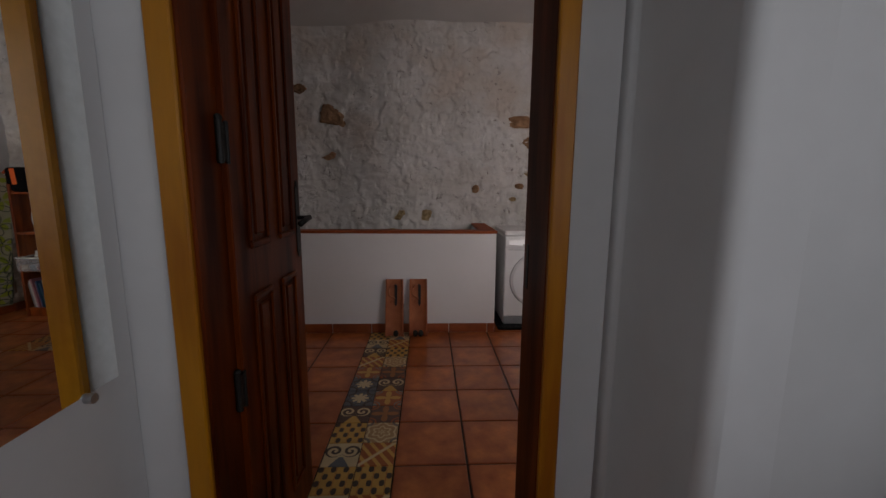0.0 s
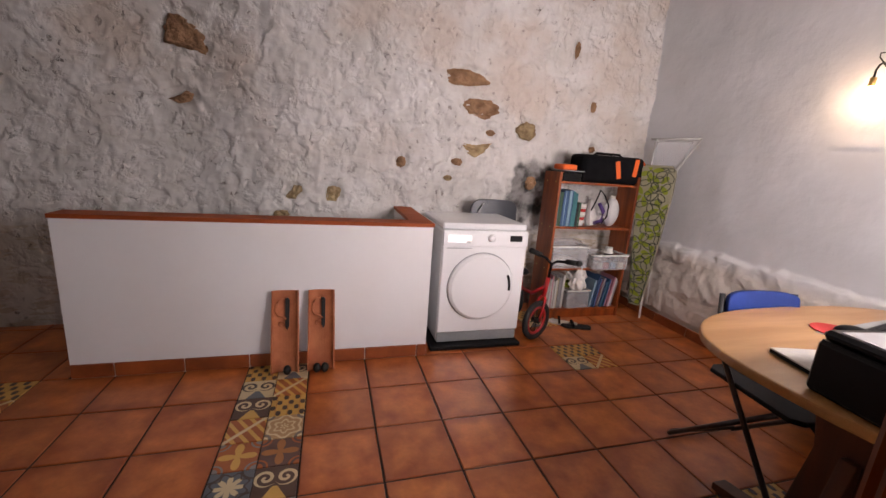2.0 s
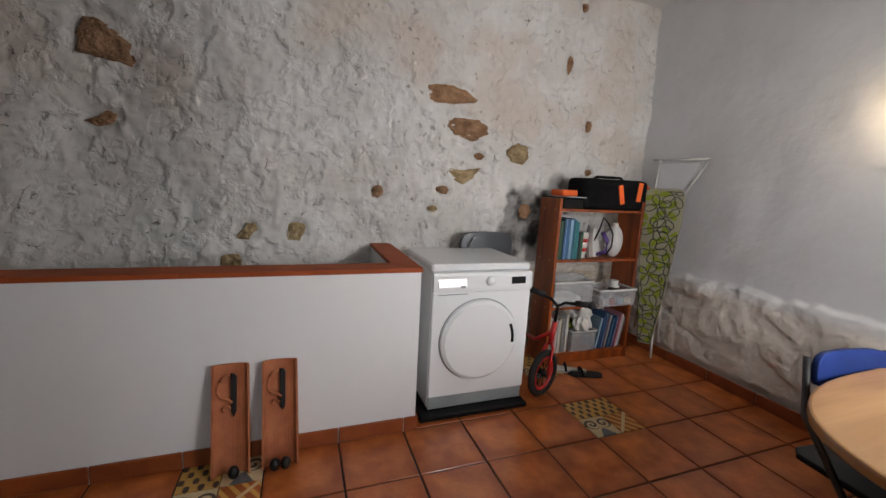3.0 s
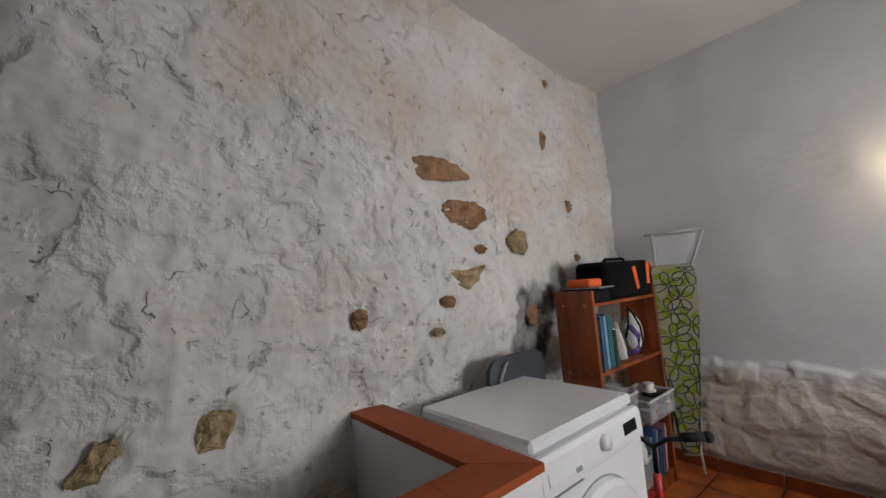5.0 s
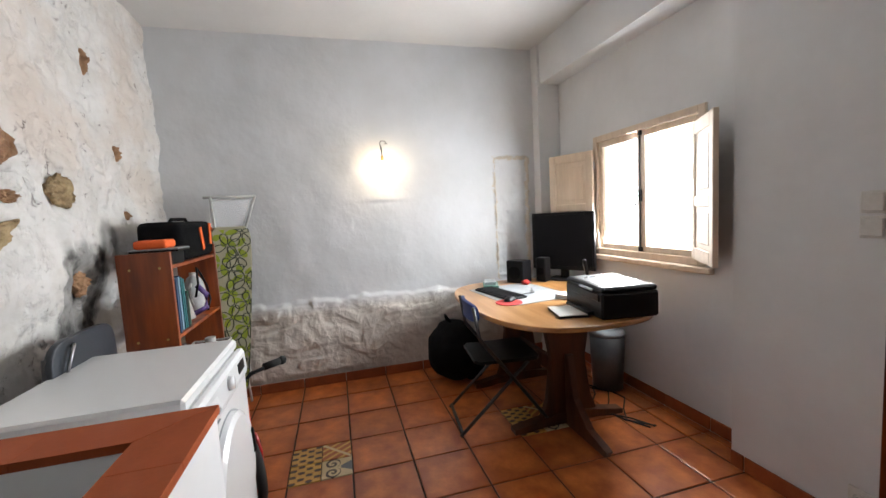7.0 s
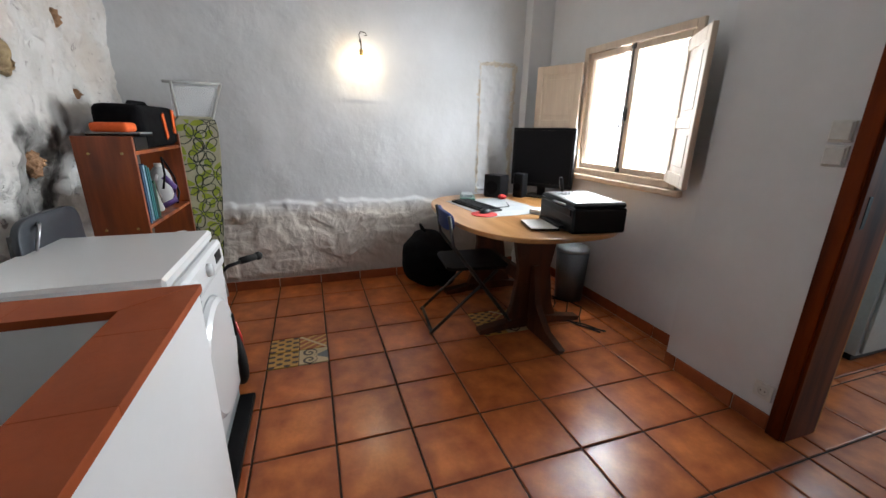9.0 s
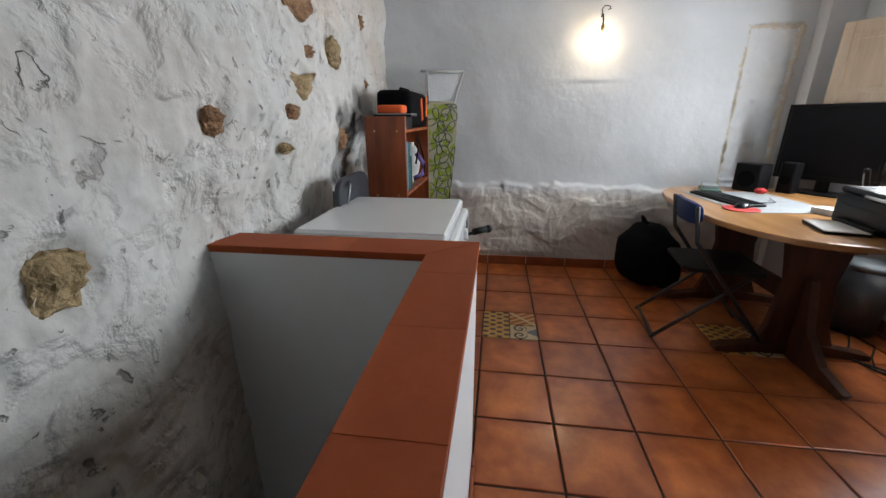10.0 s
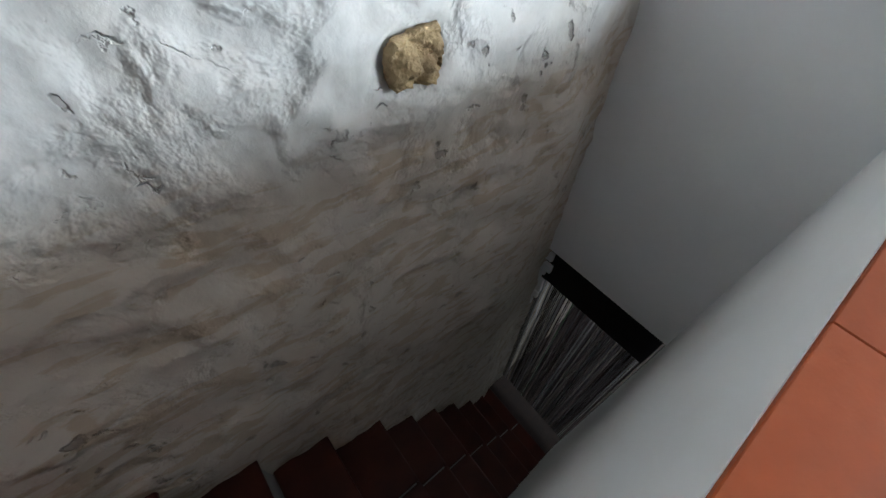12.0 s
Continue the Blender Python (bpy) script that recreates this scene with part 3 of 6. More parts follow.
def bare_stone(i, sx, sz, w, h):
    rng = random.Random(i + 3)
    bm = bmesh.new()
    bmesh.ops.create_icosphere(bm, subdivisions=4, radius=1)
    yb = float(rough_y(np.array([sx]), np.array([sz]))[0])
    off = Vector((i * 3.7, i * 1.9, 0))
    n = rng.randint(6, 8)
    poly = OUTLINES.get(i) or [(rng.uniform(0.75, 1.05) * math.cos(k * 6.283 / n), rng.uniform(0.75, 1.05) * math.sin(k * 6.283 / n)) for k in range(n)]
    for v in bm.verts:
        r = math.hypot(v.co.x, v.co.z)
        k = reach(poly, math.atan2(v.co.z, v.co.x)) if r > 1e-4 else 1.0
        edge = 1 + (noise.noise(v.co * 3 + off) * 0.16 + noise.noise(v.co * 8 + off) * 0.10) * r
        deep = 1 + 1.1 * noise.noise(v.co * 2.0 + off) + 0.8 * noise.noise(v.co * 5 + off) + 0.4 * noise.noise(v.co * 11 + off)
        v.co = Vector((v.co.x * w / 2 * k * edge, (v.co.y ** 2 if v.co.y > 0 else -abs(v.co.y) ** 0.6) * 0.022 * deep, v.co.z * h / 2 * k * edge))
    ob = part("stone", bm, pale_stone if i in (5, 6, 12, 13, 18, 9) else stone_mat, wall_rough, "bare brown stone in the plaster" if i not in (5, 6, 12, 13, 18, 9) else "bare pale ochre stone in the plaster", True)
    ob.location = (sx, yb - 0.004, sz)


for i, s in enumerate(STONES):
    bare_stone(i, *s)

# ---- east wall: smooth above, rough plinth below, a rough strip near the corner ----


def east_x(y, z):
    top = 0.690 + 0.02 * value_noise(y * 6 + 30, y * 0 + 3, 5) + 0.012 * value_noise(y * 17 + 30, y * 0 + 3, 6) - 0.018 * ss(0.3, -1.2, y)
    plinth = 1 - ss(0.0, 0.035, z - top)
    x = 2.945 + 0.010 * value_noise(y * 2.2 + 20, z * 2.4, 8) + 0.005 * value_noise(y * 6 + 20, z * 5, 9)
    x = x + 0.011 * np.exp(-(((y + 0.75) / 0.16) ** 2)) * (ss(1.47, 1.50, z) - ss(1.50, 1.58, z)) * -0.7
    wy, wz = y + 0.10 * value_noise(y * 3.1 + 30, z * 3.3, 51), z + 0.08 * value_noise(y * 3.7 + 30, z * 3.1, 52)
    ledge = 0.010 * ss(-0.15, 0.25, value_noise(wy * 3.0 + 40, wz * 7.5, 61)) + 0.008 * ss(0.0, 0.3, value_noise(wy * 7 + 40, wz * 13, 62)) + 0.003 * value_noise(wy * 17 + 40, wz * 21, 63)
    x = x - plinth * 0.018 - plinth * ss(0.07, 0.13, z) * (0.006 + 0.45 * relief(wy * 0.9 + 9, wz * 1.2 + 9, 31) + ledge + 0.012 * ss(0.50, 0.66, z) * ss(-0.3, 0.3, value_noise(y * 8 + 40, z * 3, 64)))
    py, pz = ss(-2.10, -2.07, y) - ss(-1.78, -1.75, y), ss(0.74, 0.78, z) - ss(1.82, 1.85, z)
    patch = py * pz
    rim = ss(0.03, 0.5, patch) * (1 - ss(0.5, 0.97, patch))
    wobble = value_noise(y * 25 + 20, z * 25, 12)
    return x + patch * (0.020 - 0.6 * relief(y + 4, z + 2, 41)) - rim * (0.030 + 0.016 * wobble)


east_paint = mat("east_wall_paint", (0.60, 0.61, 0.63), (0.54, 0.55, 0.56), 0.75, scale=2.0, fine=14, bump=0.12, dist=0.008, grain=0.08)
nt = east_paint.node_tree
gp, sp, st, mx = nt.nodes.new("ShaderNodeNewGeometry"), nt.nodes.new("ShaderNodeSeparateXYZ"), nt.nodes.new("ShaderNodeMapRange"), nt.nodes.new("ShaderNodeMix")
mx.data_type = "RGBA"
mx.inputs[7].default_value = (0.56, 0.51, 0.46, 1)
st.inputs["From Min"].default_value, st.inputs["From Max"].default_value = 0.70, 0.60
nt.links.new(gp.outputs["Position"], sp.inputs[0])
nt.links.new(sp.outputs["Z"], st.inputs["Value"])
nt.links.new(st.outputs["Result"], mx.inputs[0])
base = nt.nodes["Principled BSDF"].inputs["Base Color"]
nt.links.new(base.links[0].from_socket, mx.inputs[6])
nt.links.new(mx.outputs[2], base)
# cream crusty outline of the stripped patch by the corner


def east_node(op, a, bb=0.0, c=0.0):
    k = nt.nodes.new("ShaderNodeMath")
    k.operation = op
    for i, v in enumerate((a, bb, c)):
        if isinstance(v, (int, float)):
            k.inputs[i].default_value = v
        else:
            nt.links.new(v, k.inputs[i])
    return k.outputs[0]


wob, fray = nt.nodes.new("ShaderNodeTexNoise"), nt.nodes.new("ShaderNodeTexNoise")
wob.inputs["Scale"].default_value, wob.inputs["Detail"].default_value = 14.0, 5
fray.inputs["Scale"].default_value, fray.inputs["Detail"].default_value = 60.0, 4
nt.links.new(gp.outputs["Position"], wob.inputs["Vector"])
nt.links.new(gp.outputs["Position"], fray.inputs["Vector"])
sway = east_node("MULTIPLY_ADD", wob.outputs["Fac"], 0.07, -0.035)
dy = east_node("SUBTRACT", east_node("ABSOLUTE", east_node("ADD", east_node("ADD", sp.outputs["Y"], 1.925), sway)), 0.160)
dz = east_node("SUBTRACT", east_node("ADD", sp.outputs["Z"], sway), 1.825)
edge_d = east_node("ABSOLUTE", east_node("MAXIMUM", dy, dz))
edge_w = east_node("MULTIPLY_ADD", fray.outputs["Fac"], 0.050, -0.012)
edge_m = east_node("MULTIPLY", east_node("LESS_THAN", edge_d, edge_w), east_node("GREATER_THAN", sp.outputs["Z"], 0.72))
crust = nt.nodes.new("ShaderNodeMix")
crust.data_type = "RGBA"
crust.inputs[7].default_value = (0.52, 0.44, 0.33, 1)
nt.links.new(east_node("MULTIPLY", edge_m, 0.75), crust.inputs[0])
nt.links.new(mx.outputs[2], crust.inputs[6])
nt.links.new(crust.outputs[2], base)
# crusty relief of the plinth
ns, mul, ad = nt.nodes.new("ShaderNodeTexNoise"), nt.nodes.new("ShaderNodeMath"), nt.nodes.new("ShaderNodeMath")
ns.inputs["Scale"].default_value, ns.inputs["Detail"].default_value, ns.inputs["Distortion"].default_value = 13.0, 8, 0.5
mul.operation, ad.operation = "MULTIPLY", "MULTIPLY_ADD"
ad.inputs[1].default_value = 3.6
nt.links.new(gp.outputs["Position"], ns.inputs["Vector"])
nt.links.new(ns.outputs["Fac"], mul.inputs[0])
nt.links.new(st.outputs["Result"], mul.inputs[1])
bump_in = nt.nodes["Bump"].inputs["Height"]
old = bump_in.links[0].from_socket
nt.links.new(mul.outputs[0], ad.inputs[0])
nt.links.new(old, ad.inputs[2])
nt.links.new(ad.outputs[0], bump_in)
nt.nodes["Bump"].inputs["Strength"].default_value = 0.6
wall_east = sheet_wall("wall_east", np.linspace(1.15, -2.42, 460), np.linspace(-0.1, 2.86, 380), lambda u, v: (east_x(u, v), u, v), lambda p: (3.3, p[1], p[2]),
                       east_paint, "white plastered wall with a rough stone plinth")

# ---- south wall with window niche and doorway ----
NX0, NX1, NY, SY = 1.06, 2.83, -2.37, -2.195
WX0, WX1, WZ0, WZ1 = 1.350, 2.335, 0.965, 1.880
DX0, DX1, DZ = -0.345, 0.418, 2.06
structure("wall_south", boxes((NX1, 3.1, -2.66, -2.16, -0.1, 2.86), (NX0, NX1, -2.66, -2.185, 2.45, 2.86),
                              (NX0, WX0, -2.66, NY, -0.1, 2.45), (WX1, NX1, -2.66, NY, -0.1, 2.45), (WX0, WX1, -2.66, NY, -0.1, WZ0), (WX0, WX1, -2.66, NY, WZ1, 2.45),
                              (0.70, NX0, -2.70, SY, -0.1, 2.86), (DX1 + 0.045, 0.70, -2.37, SY, -0.1, 2.86),
                              (DX0 - 0.045, DX1 + 0.045, -2.37, SY, DZ + 0.045, 2.86), (-2.6, DX0 - 0.045, -2.37, SY, -0.1, 2.86)), plaster, "white plastered wall with a window niche")
# rounded plaster corner between the doorway and the passage
corner = [(0.700, -2.370), (0.700, -2.700)] + [(0.610 - 0.025 * math.sin(k * math.pi / 12), -2.675 - 0.025 * math.cos(k * math.pi / 12)) for k in range(7)] + [(0.585, -2.400), (0.578, -2.386), (0.565, -2.3705)]
corner_wall = prism(corner, -0.1, 2.5)
for f in corner_wall.faces:
    f.smooth = abs(f.normal.z) < 0.5 and f.calc_area() < 0.2
structure("wall_passage", corner_wall, plaster, "white painted rounded passage corner")
structure("wall_west", boxes((-2.75, -2.6, -2.37, 1.2, -0.1, 2.86)), plaster, "white plastered wall")
structure("ceiling", boxes((-2.75, 3.1, -2.66, 1.2, 2.785, 2.95)), ceiling_paint, "white painted ceiling")
structure("ceiling", boxes((-0.75, 1.3, -5.4, -2.71, 2.5, 2.6), (-0.75, 0.62, -2.72, -2.372, 2.5, 2.6)), ceiling_paint, "white painted passage ceiling")
structure("wall_passage", boxes((-0.66, -0.52, -5.4, -2.372, -0.1, 2.5)), plaster, "white painted passage wall")
structure("wall_passage", boxes((1.15, 1.3, -3.44, -2.71, -0.1, 2.5), (1.15, 1.3, -5.4, -4.36, -0.1, 2.5), (1.15, 1.3, -4.36, -3.44, -0.1, 0.94), (1.15, 1.3, -4.36, -3.44, 2.06, 2.5)), plaster, "white painted passage wall")
structure("wall_passage", boxes((-0.66, -0.32, -5.55, -5.4, -0.1, 2.6), (0.52, 1.3, -5.55, -5.4, -0.1, 2.6), (-0.32, 0.52, -5.55, -5.4, -0.1, 0.92), (-0.32, 0.52, -5.55, -5.4, 2.08, 2.6)), plaster,
          "white passage end wall with a window opening")

# ---- parapet round the stairwell, stairs, lower storey ----
PX0, PX1, PY, CZ = -1.185, 0.723, 0.0, 0.875
structure("wall_parapet", boxes((PX0, PX1, 0.0, 0.135, -0.42, 0.853), (0.600, PX1, 0.135, 0.80, -0.38, 0.853)), plaster_shade, "white painted half wall round the stairs")
structure("trim", boxes((PX0, 0.5995, 0.1352, 0.1360, 0.80, 0.870)), plaster_shade, "white plaster edge beside the coping")
structure("floor_slab", boxes((-2.6, 3.0, -2.2, 0.001, -0.35, -0.006), (0.612, 3.0, 0.002, 1.15, -0.37, -0.006), (-2.6, -1.20, 0.002, 1.15, -0.35, -0.006), (-0.6, 1.2, -5.45, -2.201, -0.35, -0.006)), grout,
          "tiled floor bed with dark joints")
structure("wall_stair", boxes((-1.3, 0.60, 0.0, 0.135, -2.4, -0.421), (-1.4, -1.2, 0.002, 0.9, -2.4, -0.351)), plaster_shade, "white painted stairwell wall")
# unseen lower storey, its lack of light put into wall and floor colour
lower_shade = mat("shade_dark_lower_wall", (0.10, 0.09, 0.085), (0.07, 0.06, 0.055), 0.8)
structure("floor_lower", boxes((-1.3, 3.0, -0.6, 1.1, -2.3, -2.15)), grout, "lower floor coloured dark for shade")
structure("wall_lower", boxes((2.9, 3.0, -0.6, 1.1, -2.15, -0.42), (0.75, 2.9, -0.7, -0.6, -2.15, -0.42), (0.60, 0.72, -0.7, 0.135, -2.15, -0.425)), lower_shade, "unseen lower storey wall coloured dark for shade")
steps = [(-1.20, -0.0), (-1.010, -0.095), (-0.822, -0.272), (-0.630, -0.462), (-0.440, -0.650)] + [(-0.440 + 0.145 * k, -0.650 - 0.212 * k) for k in range(1, 7)]
# clay and plaster darkened here, the stairwell's shade is in their colours
tread_clay = mat("shaded_tread_clay", (0.065, 0.011, 0.004), (0.03, 0.006, 0.003), 0.55, scale=7, fine=60, bump=0.15, spec=0.2)
stairs = tagged(mesh_object("stairs", boxes(*[(x - 0.22, x - 0.014, 0.136, 0.86, z - 0.30, z - 0.018) for x, z in steps[1:]]), mat("shaded_stair_plaster", (0.30, 0.29, 0.27), (0.20, 0.19, 0.17), 0.85, bump=0.2)), "steep indoor stairs with clay treads", "", "", "structure")
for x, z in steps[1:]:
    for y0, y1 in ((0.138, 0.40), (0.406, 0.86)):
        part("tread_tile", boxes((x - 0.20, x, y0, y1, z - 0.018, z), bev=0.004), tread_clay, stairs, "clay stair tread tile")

# coping tiles with mitred corner
coping = thing("parapet_coping", pose(0, 0, 0), "smooth terracotta coping on the white half wall", "coping")
XJ = [PX0 - 0.005, -1.09, -0.83, -0.57, -0.31, -0.05, 0.21, 0.47]
for a, b in zip(XJ, XJ[1:]):
    part("coping_tile", boxes((a + 0.0002, b - 0.0002, -0.007, 0.135, 0.8535, CZ), bev=0.0008), coping_clay, coping)
part("coping_tile", prism([(0.4706, -0.007), (0.7290, -0.007), (0.5965, 0.135), (0.4706, 0.135)], 0.8535, CZ, 0.0012), coping_clay, coping)
part("coping_tile", prism([(0.730, -0.005), (0.730, 0.36), (0.597, 0.36), (0.597, 0.138)], 0.8535, CZ, 0.0012), coping_clay, coping)
part("coping_tile", boxes((0.597, 0.730, 0.361, 0.62, 0.8535, CZ), bev=0.0008), coping_clay, coping)
part("coping_tile", boxes((0.597, 0.730, 0.621, 0.80, 0.8535, CZ), bev=0.0008), coping_clay, coping)

# strip curtain in the doorway at the foot of the stairs
curtain = thing("strip_curtain", pose(0.655, 0, 0), "dark glossy plastic strip curtain hanging in the lower doorway", "door curtain")
part("curtain_rail", boxes((-0.012, 0.012, 0.145, 0.80, -0.66, -0.381), bev=0.003), black_plastic, curtain)
# the pale last kind draws the light streaks between the black strips
strip_mats = [mat("black_glossy_strip", (0.012, 0.012, 0.014), None, 0.16, bump=0, coat=0.4), mat("dull_black_strip", (0.02, 0.02, 0.022), None, 0.35, bump=0), mat("gold_strip", (0.75, 0.55, 0.28), None, 0.4, metal=0.0, bump=0),
              mat("green_strip", (0.05, 0.45, 0.05), None, 0.3, bump=0), mat("streak_strip", (0.85, 0.87, 0.92), None, 0.4, metal=0.0, bump=0)]
for m_ in strip_mats[2:]:
    m_.node_tree.nodes["Principled BSDF"].inputs["Transmission Weight"].default_value = 0.75
rs = random.Random(5)
# torn plaster edge beside the curtain
edge = thing("torn_plaster", pose(0.630, 0.0, 0.0), "torn white plaster edge beside the strip curtain", "plaster edge")
bm = bmesh.new()
rp = random.Random(12)
for k in range(9):
    z = -0.44 - k * 0.055
    y = float(rough_y(np.array([0.61]), np.array([z]))[0])
    box(bm, -0.012, 0.010, y - 0.022 - rp.uniform(0, 0.022), y + 0.02, z - 0.056, z, bev=0.004, m=pose(0, 0, 0, rp.uniform(-2, 2)))
part("plaster_edge", bm, plaster_shade, edge)
for i in range(64):
    y = 0.150 + i * 0.0098
    bm = bmesh.new()
    ring = []
    a0, tw = rs.uniform(-0.9, 0.9), rs.uniform(-1.2, 1.2)
    for k in range(13):
        z = -0.59 - k * 0.126
        a = a0 + tw * k / 12
        c, s = 0.0042 * math.cos(a), 0.0042 * math.sin(a)
        ring.append([bm.verts.new((s, y + c, z)), bm.verts.new((-s, y - c, z)), bm.verts.new((-s + 0.001 * math.cos(a), y - c - 0.001 * math.sin(a), z)), bm.verts.new((s + 0.001 * math.cos(a), y + c - 0.001 * math.sin(a), z))])
    for p, q in zip(ring, ring[1:]):
        for j in range(4):
            bm.faces.new((p[j], p[(j + 1) % 4], q[(j + 1) % 4], q[j]))
    k = rs.choices(range(5), (46, 10, 3 if y < 0.40 else 1, 1, 9))[0]
    part("strip", bm, strip_mats[k], curtain, ("black plastic strip", "dull black plastic strip", "gold strip", "green strip", "pale strip standing for a streak of light")[k])

# ---- doorway ----


def casing(name, rows, label, material=None):
    ob = structure(name, boxes(*rows, bev=0.004), material or pine_orange, label)
    return ob


# lining takes the dark pine, so its backlit shade is in the colour
casing("door_frame", [(DX1, DX1 + 0.044, -2.385, -2.18, 0.0, DZ + 0.044), (DX0 - 0.044, DX0, -2.385, -2.18, 0.0, DZ + 0.044), (DX0, DX1, -2.385, -2.18, DZ, DZ + 0.044)], "varnished pine door lining darkened for backlit shade", pine_dark)
casing("trim", [(DX1 + 0.002, DX1 + 0.046, -2.398, -2.374, 0.0, DZ + 0.012), (DX0 - 0.062, DX0 - 0.008, -2.398, -2.374, 0.0, DZ + 0.012), (DX0 - 0.062, DX1 + 0.046, -2.398, -2.374, DZ + 0.0125, DZ + 0.08)],
       "orange varnished pine door casing")
casing("trim", [(DX1 + 0.012, DX1 + 0.072, -2.19, -2.168, 0.0, DZ + 0.012), (DX0 - 0.072, DX0 - 0.012, -2.19, -2.168, 0.0, DZ + 0.012), (DX0 - 0.072, DX1 + 0.072, -2.19, -2.168, DZ + 0.0125, DZ + 0.08)],
       "brown varnished pine door casing", pine_dark)
part("strike_plate", boxes((DX1 - 0.002, DX1 + 0.001, -2.232, -2.210, 0.96, 1.08), bev=0.001), iron_mat, bpy.data.objects["door_frame"], "black iron strike plate")

door = thing("door_1", pose(-0.330, -2.272, 0.0), "open varnished brown pine panel door", "door")
LW = 0.53  # leaf width, opening along +y
rails = [(0.0, 0.10), (0.215, 0.315), (LW - 0.10, LW)]
body = bmesh.new()
box(body, -0.036, 0.0, 0.014, LW, 0.008, 2.03, bev=0.003)
leaf = part("leaf", body, pine_dark, door)
for side in (0.0, -0.036):
    for y0, y1 in ((0.095, 0.225), (0.305, 0.435)):
        for z0, z1 in ((0.14, 0.93), (1.06, 1.92)):
            s = 1 if side == 0.0 else -1
            bm = bmesh.new()
            # moulding frame and raised field
            for r in ((y0, y1, z0, z0 + 0.018), (y0, y1, z1 - 0.018, z1), (y0, y0 + 0.018, z0 + 0.0185, z1 - 0.0185), (y1 - 0.018, y1, z0 + 0.0185, z1 - 0.0185)):
                box(bm, side, side + s * 0.010, r[0], r[1], r[2], r[3], bev=0.004)
            part("panel_moulding", bm, pine_dark, door, "raised moulding of a door panel")
            bm = bmesh.new()
            box(bm, side, side + s * 0.007, y0 + 0.035, y1 - 0.035, z0 + 0.035, z1 - 0.035, bev=0.006)
            part("panel", bm, pine_dark, door, "raised field of a door panel")
for side, s in ((0.0, 1), (-0.036, -1)):
    bm = bmesh.new()
    box(bm, side, side + s * 0.004, LW - 0.055, LW - 0.018, 0.99, 1.23, bev=0.0015)
    ball(bm, (side + s * 0.003, LW - 0.036, 1.235), 0.016, (0.25, 1, 1))
    ball(bm, (side + s * 0.003, LW - 0.036, 0.985), 0.016, (0.25, 1, 1))
    hp = part("handle_plate", bm, iron_mat, door, "black iron handle plate")
    bm = bmesh.new()
    cyl(bm, (side, LW - 0.036, 1.115), (side + s * 0.05, LW - 0.036, 1.115), 0.008)
    tube(bm, [(side + s * 0.045, LW - 0.036, 1.115), (side + s * 0.052, LW - 0.06, 1.118), (side + s * 0.05, LW - 0.11, 1.11), (side + s * 0.045, LW - 0.14, 1.10)], 0.010)
    part("door_handle", bm, iron_mat, door, "black iron lever handle", True)
for z in (0.25, 0.70, 1.33, 1.85):
    bm = bmesh.new()
    cyl(bm, (-0.004, -0.008, z - 0.05), (-0.004, -0.008, z + 0.05), 0.008)
    box(bm, -0.003, 0.0015, -0.006, 0.020, z - 0.045, z + 0.045)
    cyl(bm, (0.001, 0.016, z - 0.05), (0.001, 0.016, z + 0.05), 0.005)
    ball(bm, (-0.004, -0.008, z + 0.055), 0.009)
    part("hinge", bm, iron_mat, door, "black iron hinge")

# ---- passage ----
mirror = thing("wall_mirror", pose(-0.518, 0, 0), "frameless rectangular mirror hung on the passage wall", "mirror")
part("mirror_glass", boxes((0.0, 0.006, -3.35, -2.425, 0.822, 2.05)), mirror_mat, mirror)
for y in (-2.50, -3.27):
    bm = bmesh.new()
    cyl(bm, (0.0, y, 0.812), (0.016, y, 0.812), 0.010)
    part("mirror_clip", bm, steel, mirror, "chrome mirror clip")
cab = thing("grey_cabinet", pose(0.72, -3.26, 0), "light grey floor cabinet with a white worktop in the passage", "cabinet")
part("body", boxes((0.0, 0.42, -0.9, 0.0, 0.05, 0.87), bev=0.004), grey_cabinet_mat, cab)
part("plinth", boxes((0.03, 0.42, -0.88, -0.03, 0.0, 0.049)), black_plastic, cab, "dark plinth")
for y0 in (-0.44, -0.88):
    part("door", boxes((-0.018, -0.001, y0, y0 + 0.42, 0.07, 0.85), bev=0.003), grey_cabinet_mat, cab)
part("worktop", boxes((-0.03, 0.425, -0.92, 0.02, 0.872, 0.91), bev=0.004), white_plastic, cab, "white worktop")

# ---- window ----
win = tagged(new("window_1"), "white-lit casement window with bare wood shutters", "", "", "structure")
bm = boxes((WX0, WX0 + 0.045, -2.44, -2.352, WZ0, WZ1), (WX1 - 0.045, WX1, -2.44, -2.352, WZ0, WZ1), (WX0 + 0.0452, WX1 - 0.0452, -2.44, -2.352, WZ0, WZ0 + 0.045), (WX0 + 0.0452, WX1 - 0.0452, -2.44, -2.352, WZ1 - 0.045, WZ1), bev=0.003)
part("window_frame", bm, bare_wood, win, "bare wood window frame")
part("window_sill", boxes((WX0 - 0.05, WX1 + 0.03, -2.368, -2.325, WZ0 - 0.04, WZ0 - 0.002), bev=0.006), bare_wood, win, "worn wooden window sill")
mid = 1.85
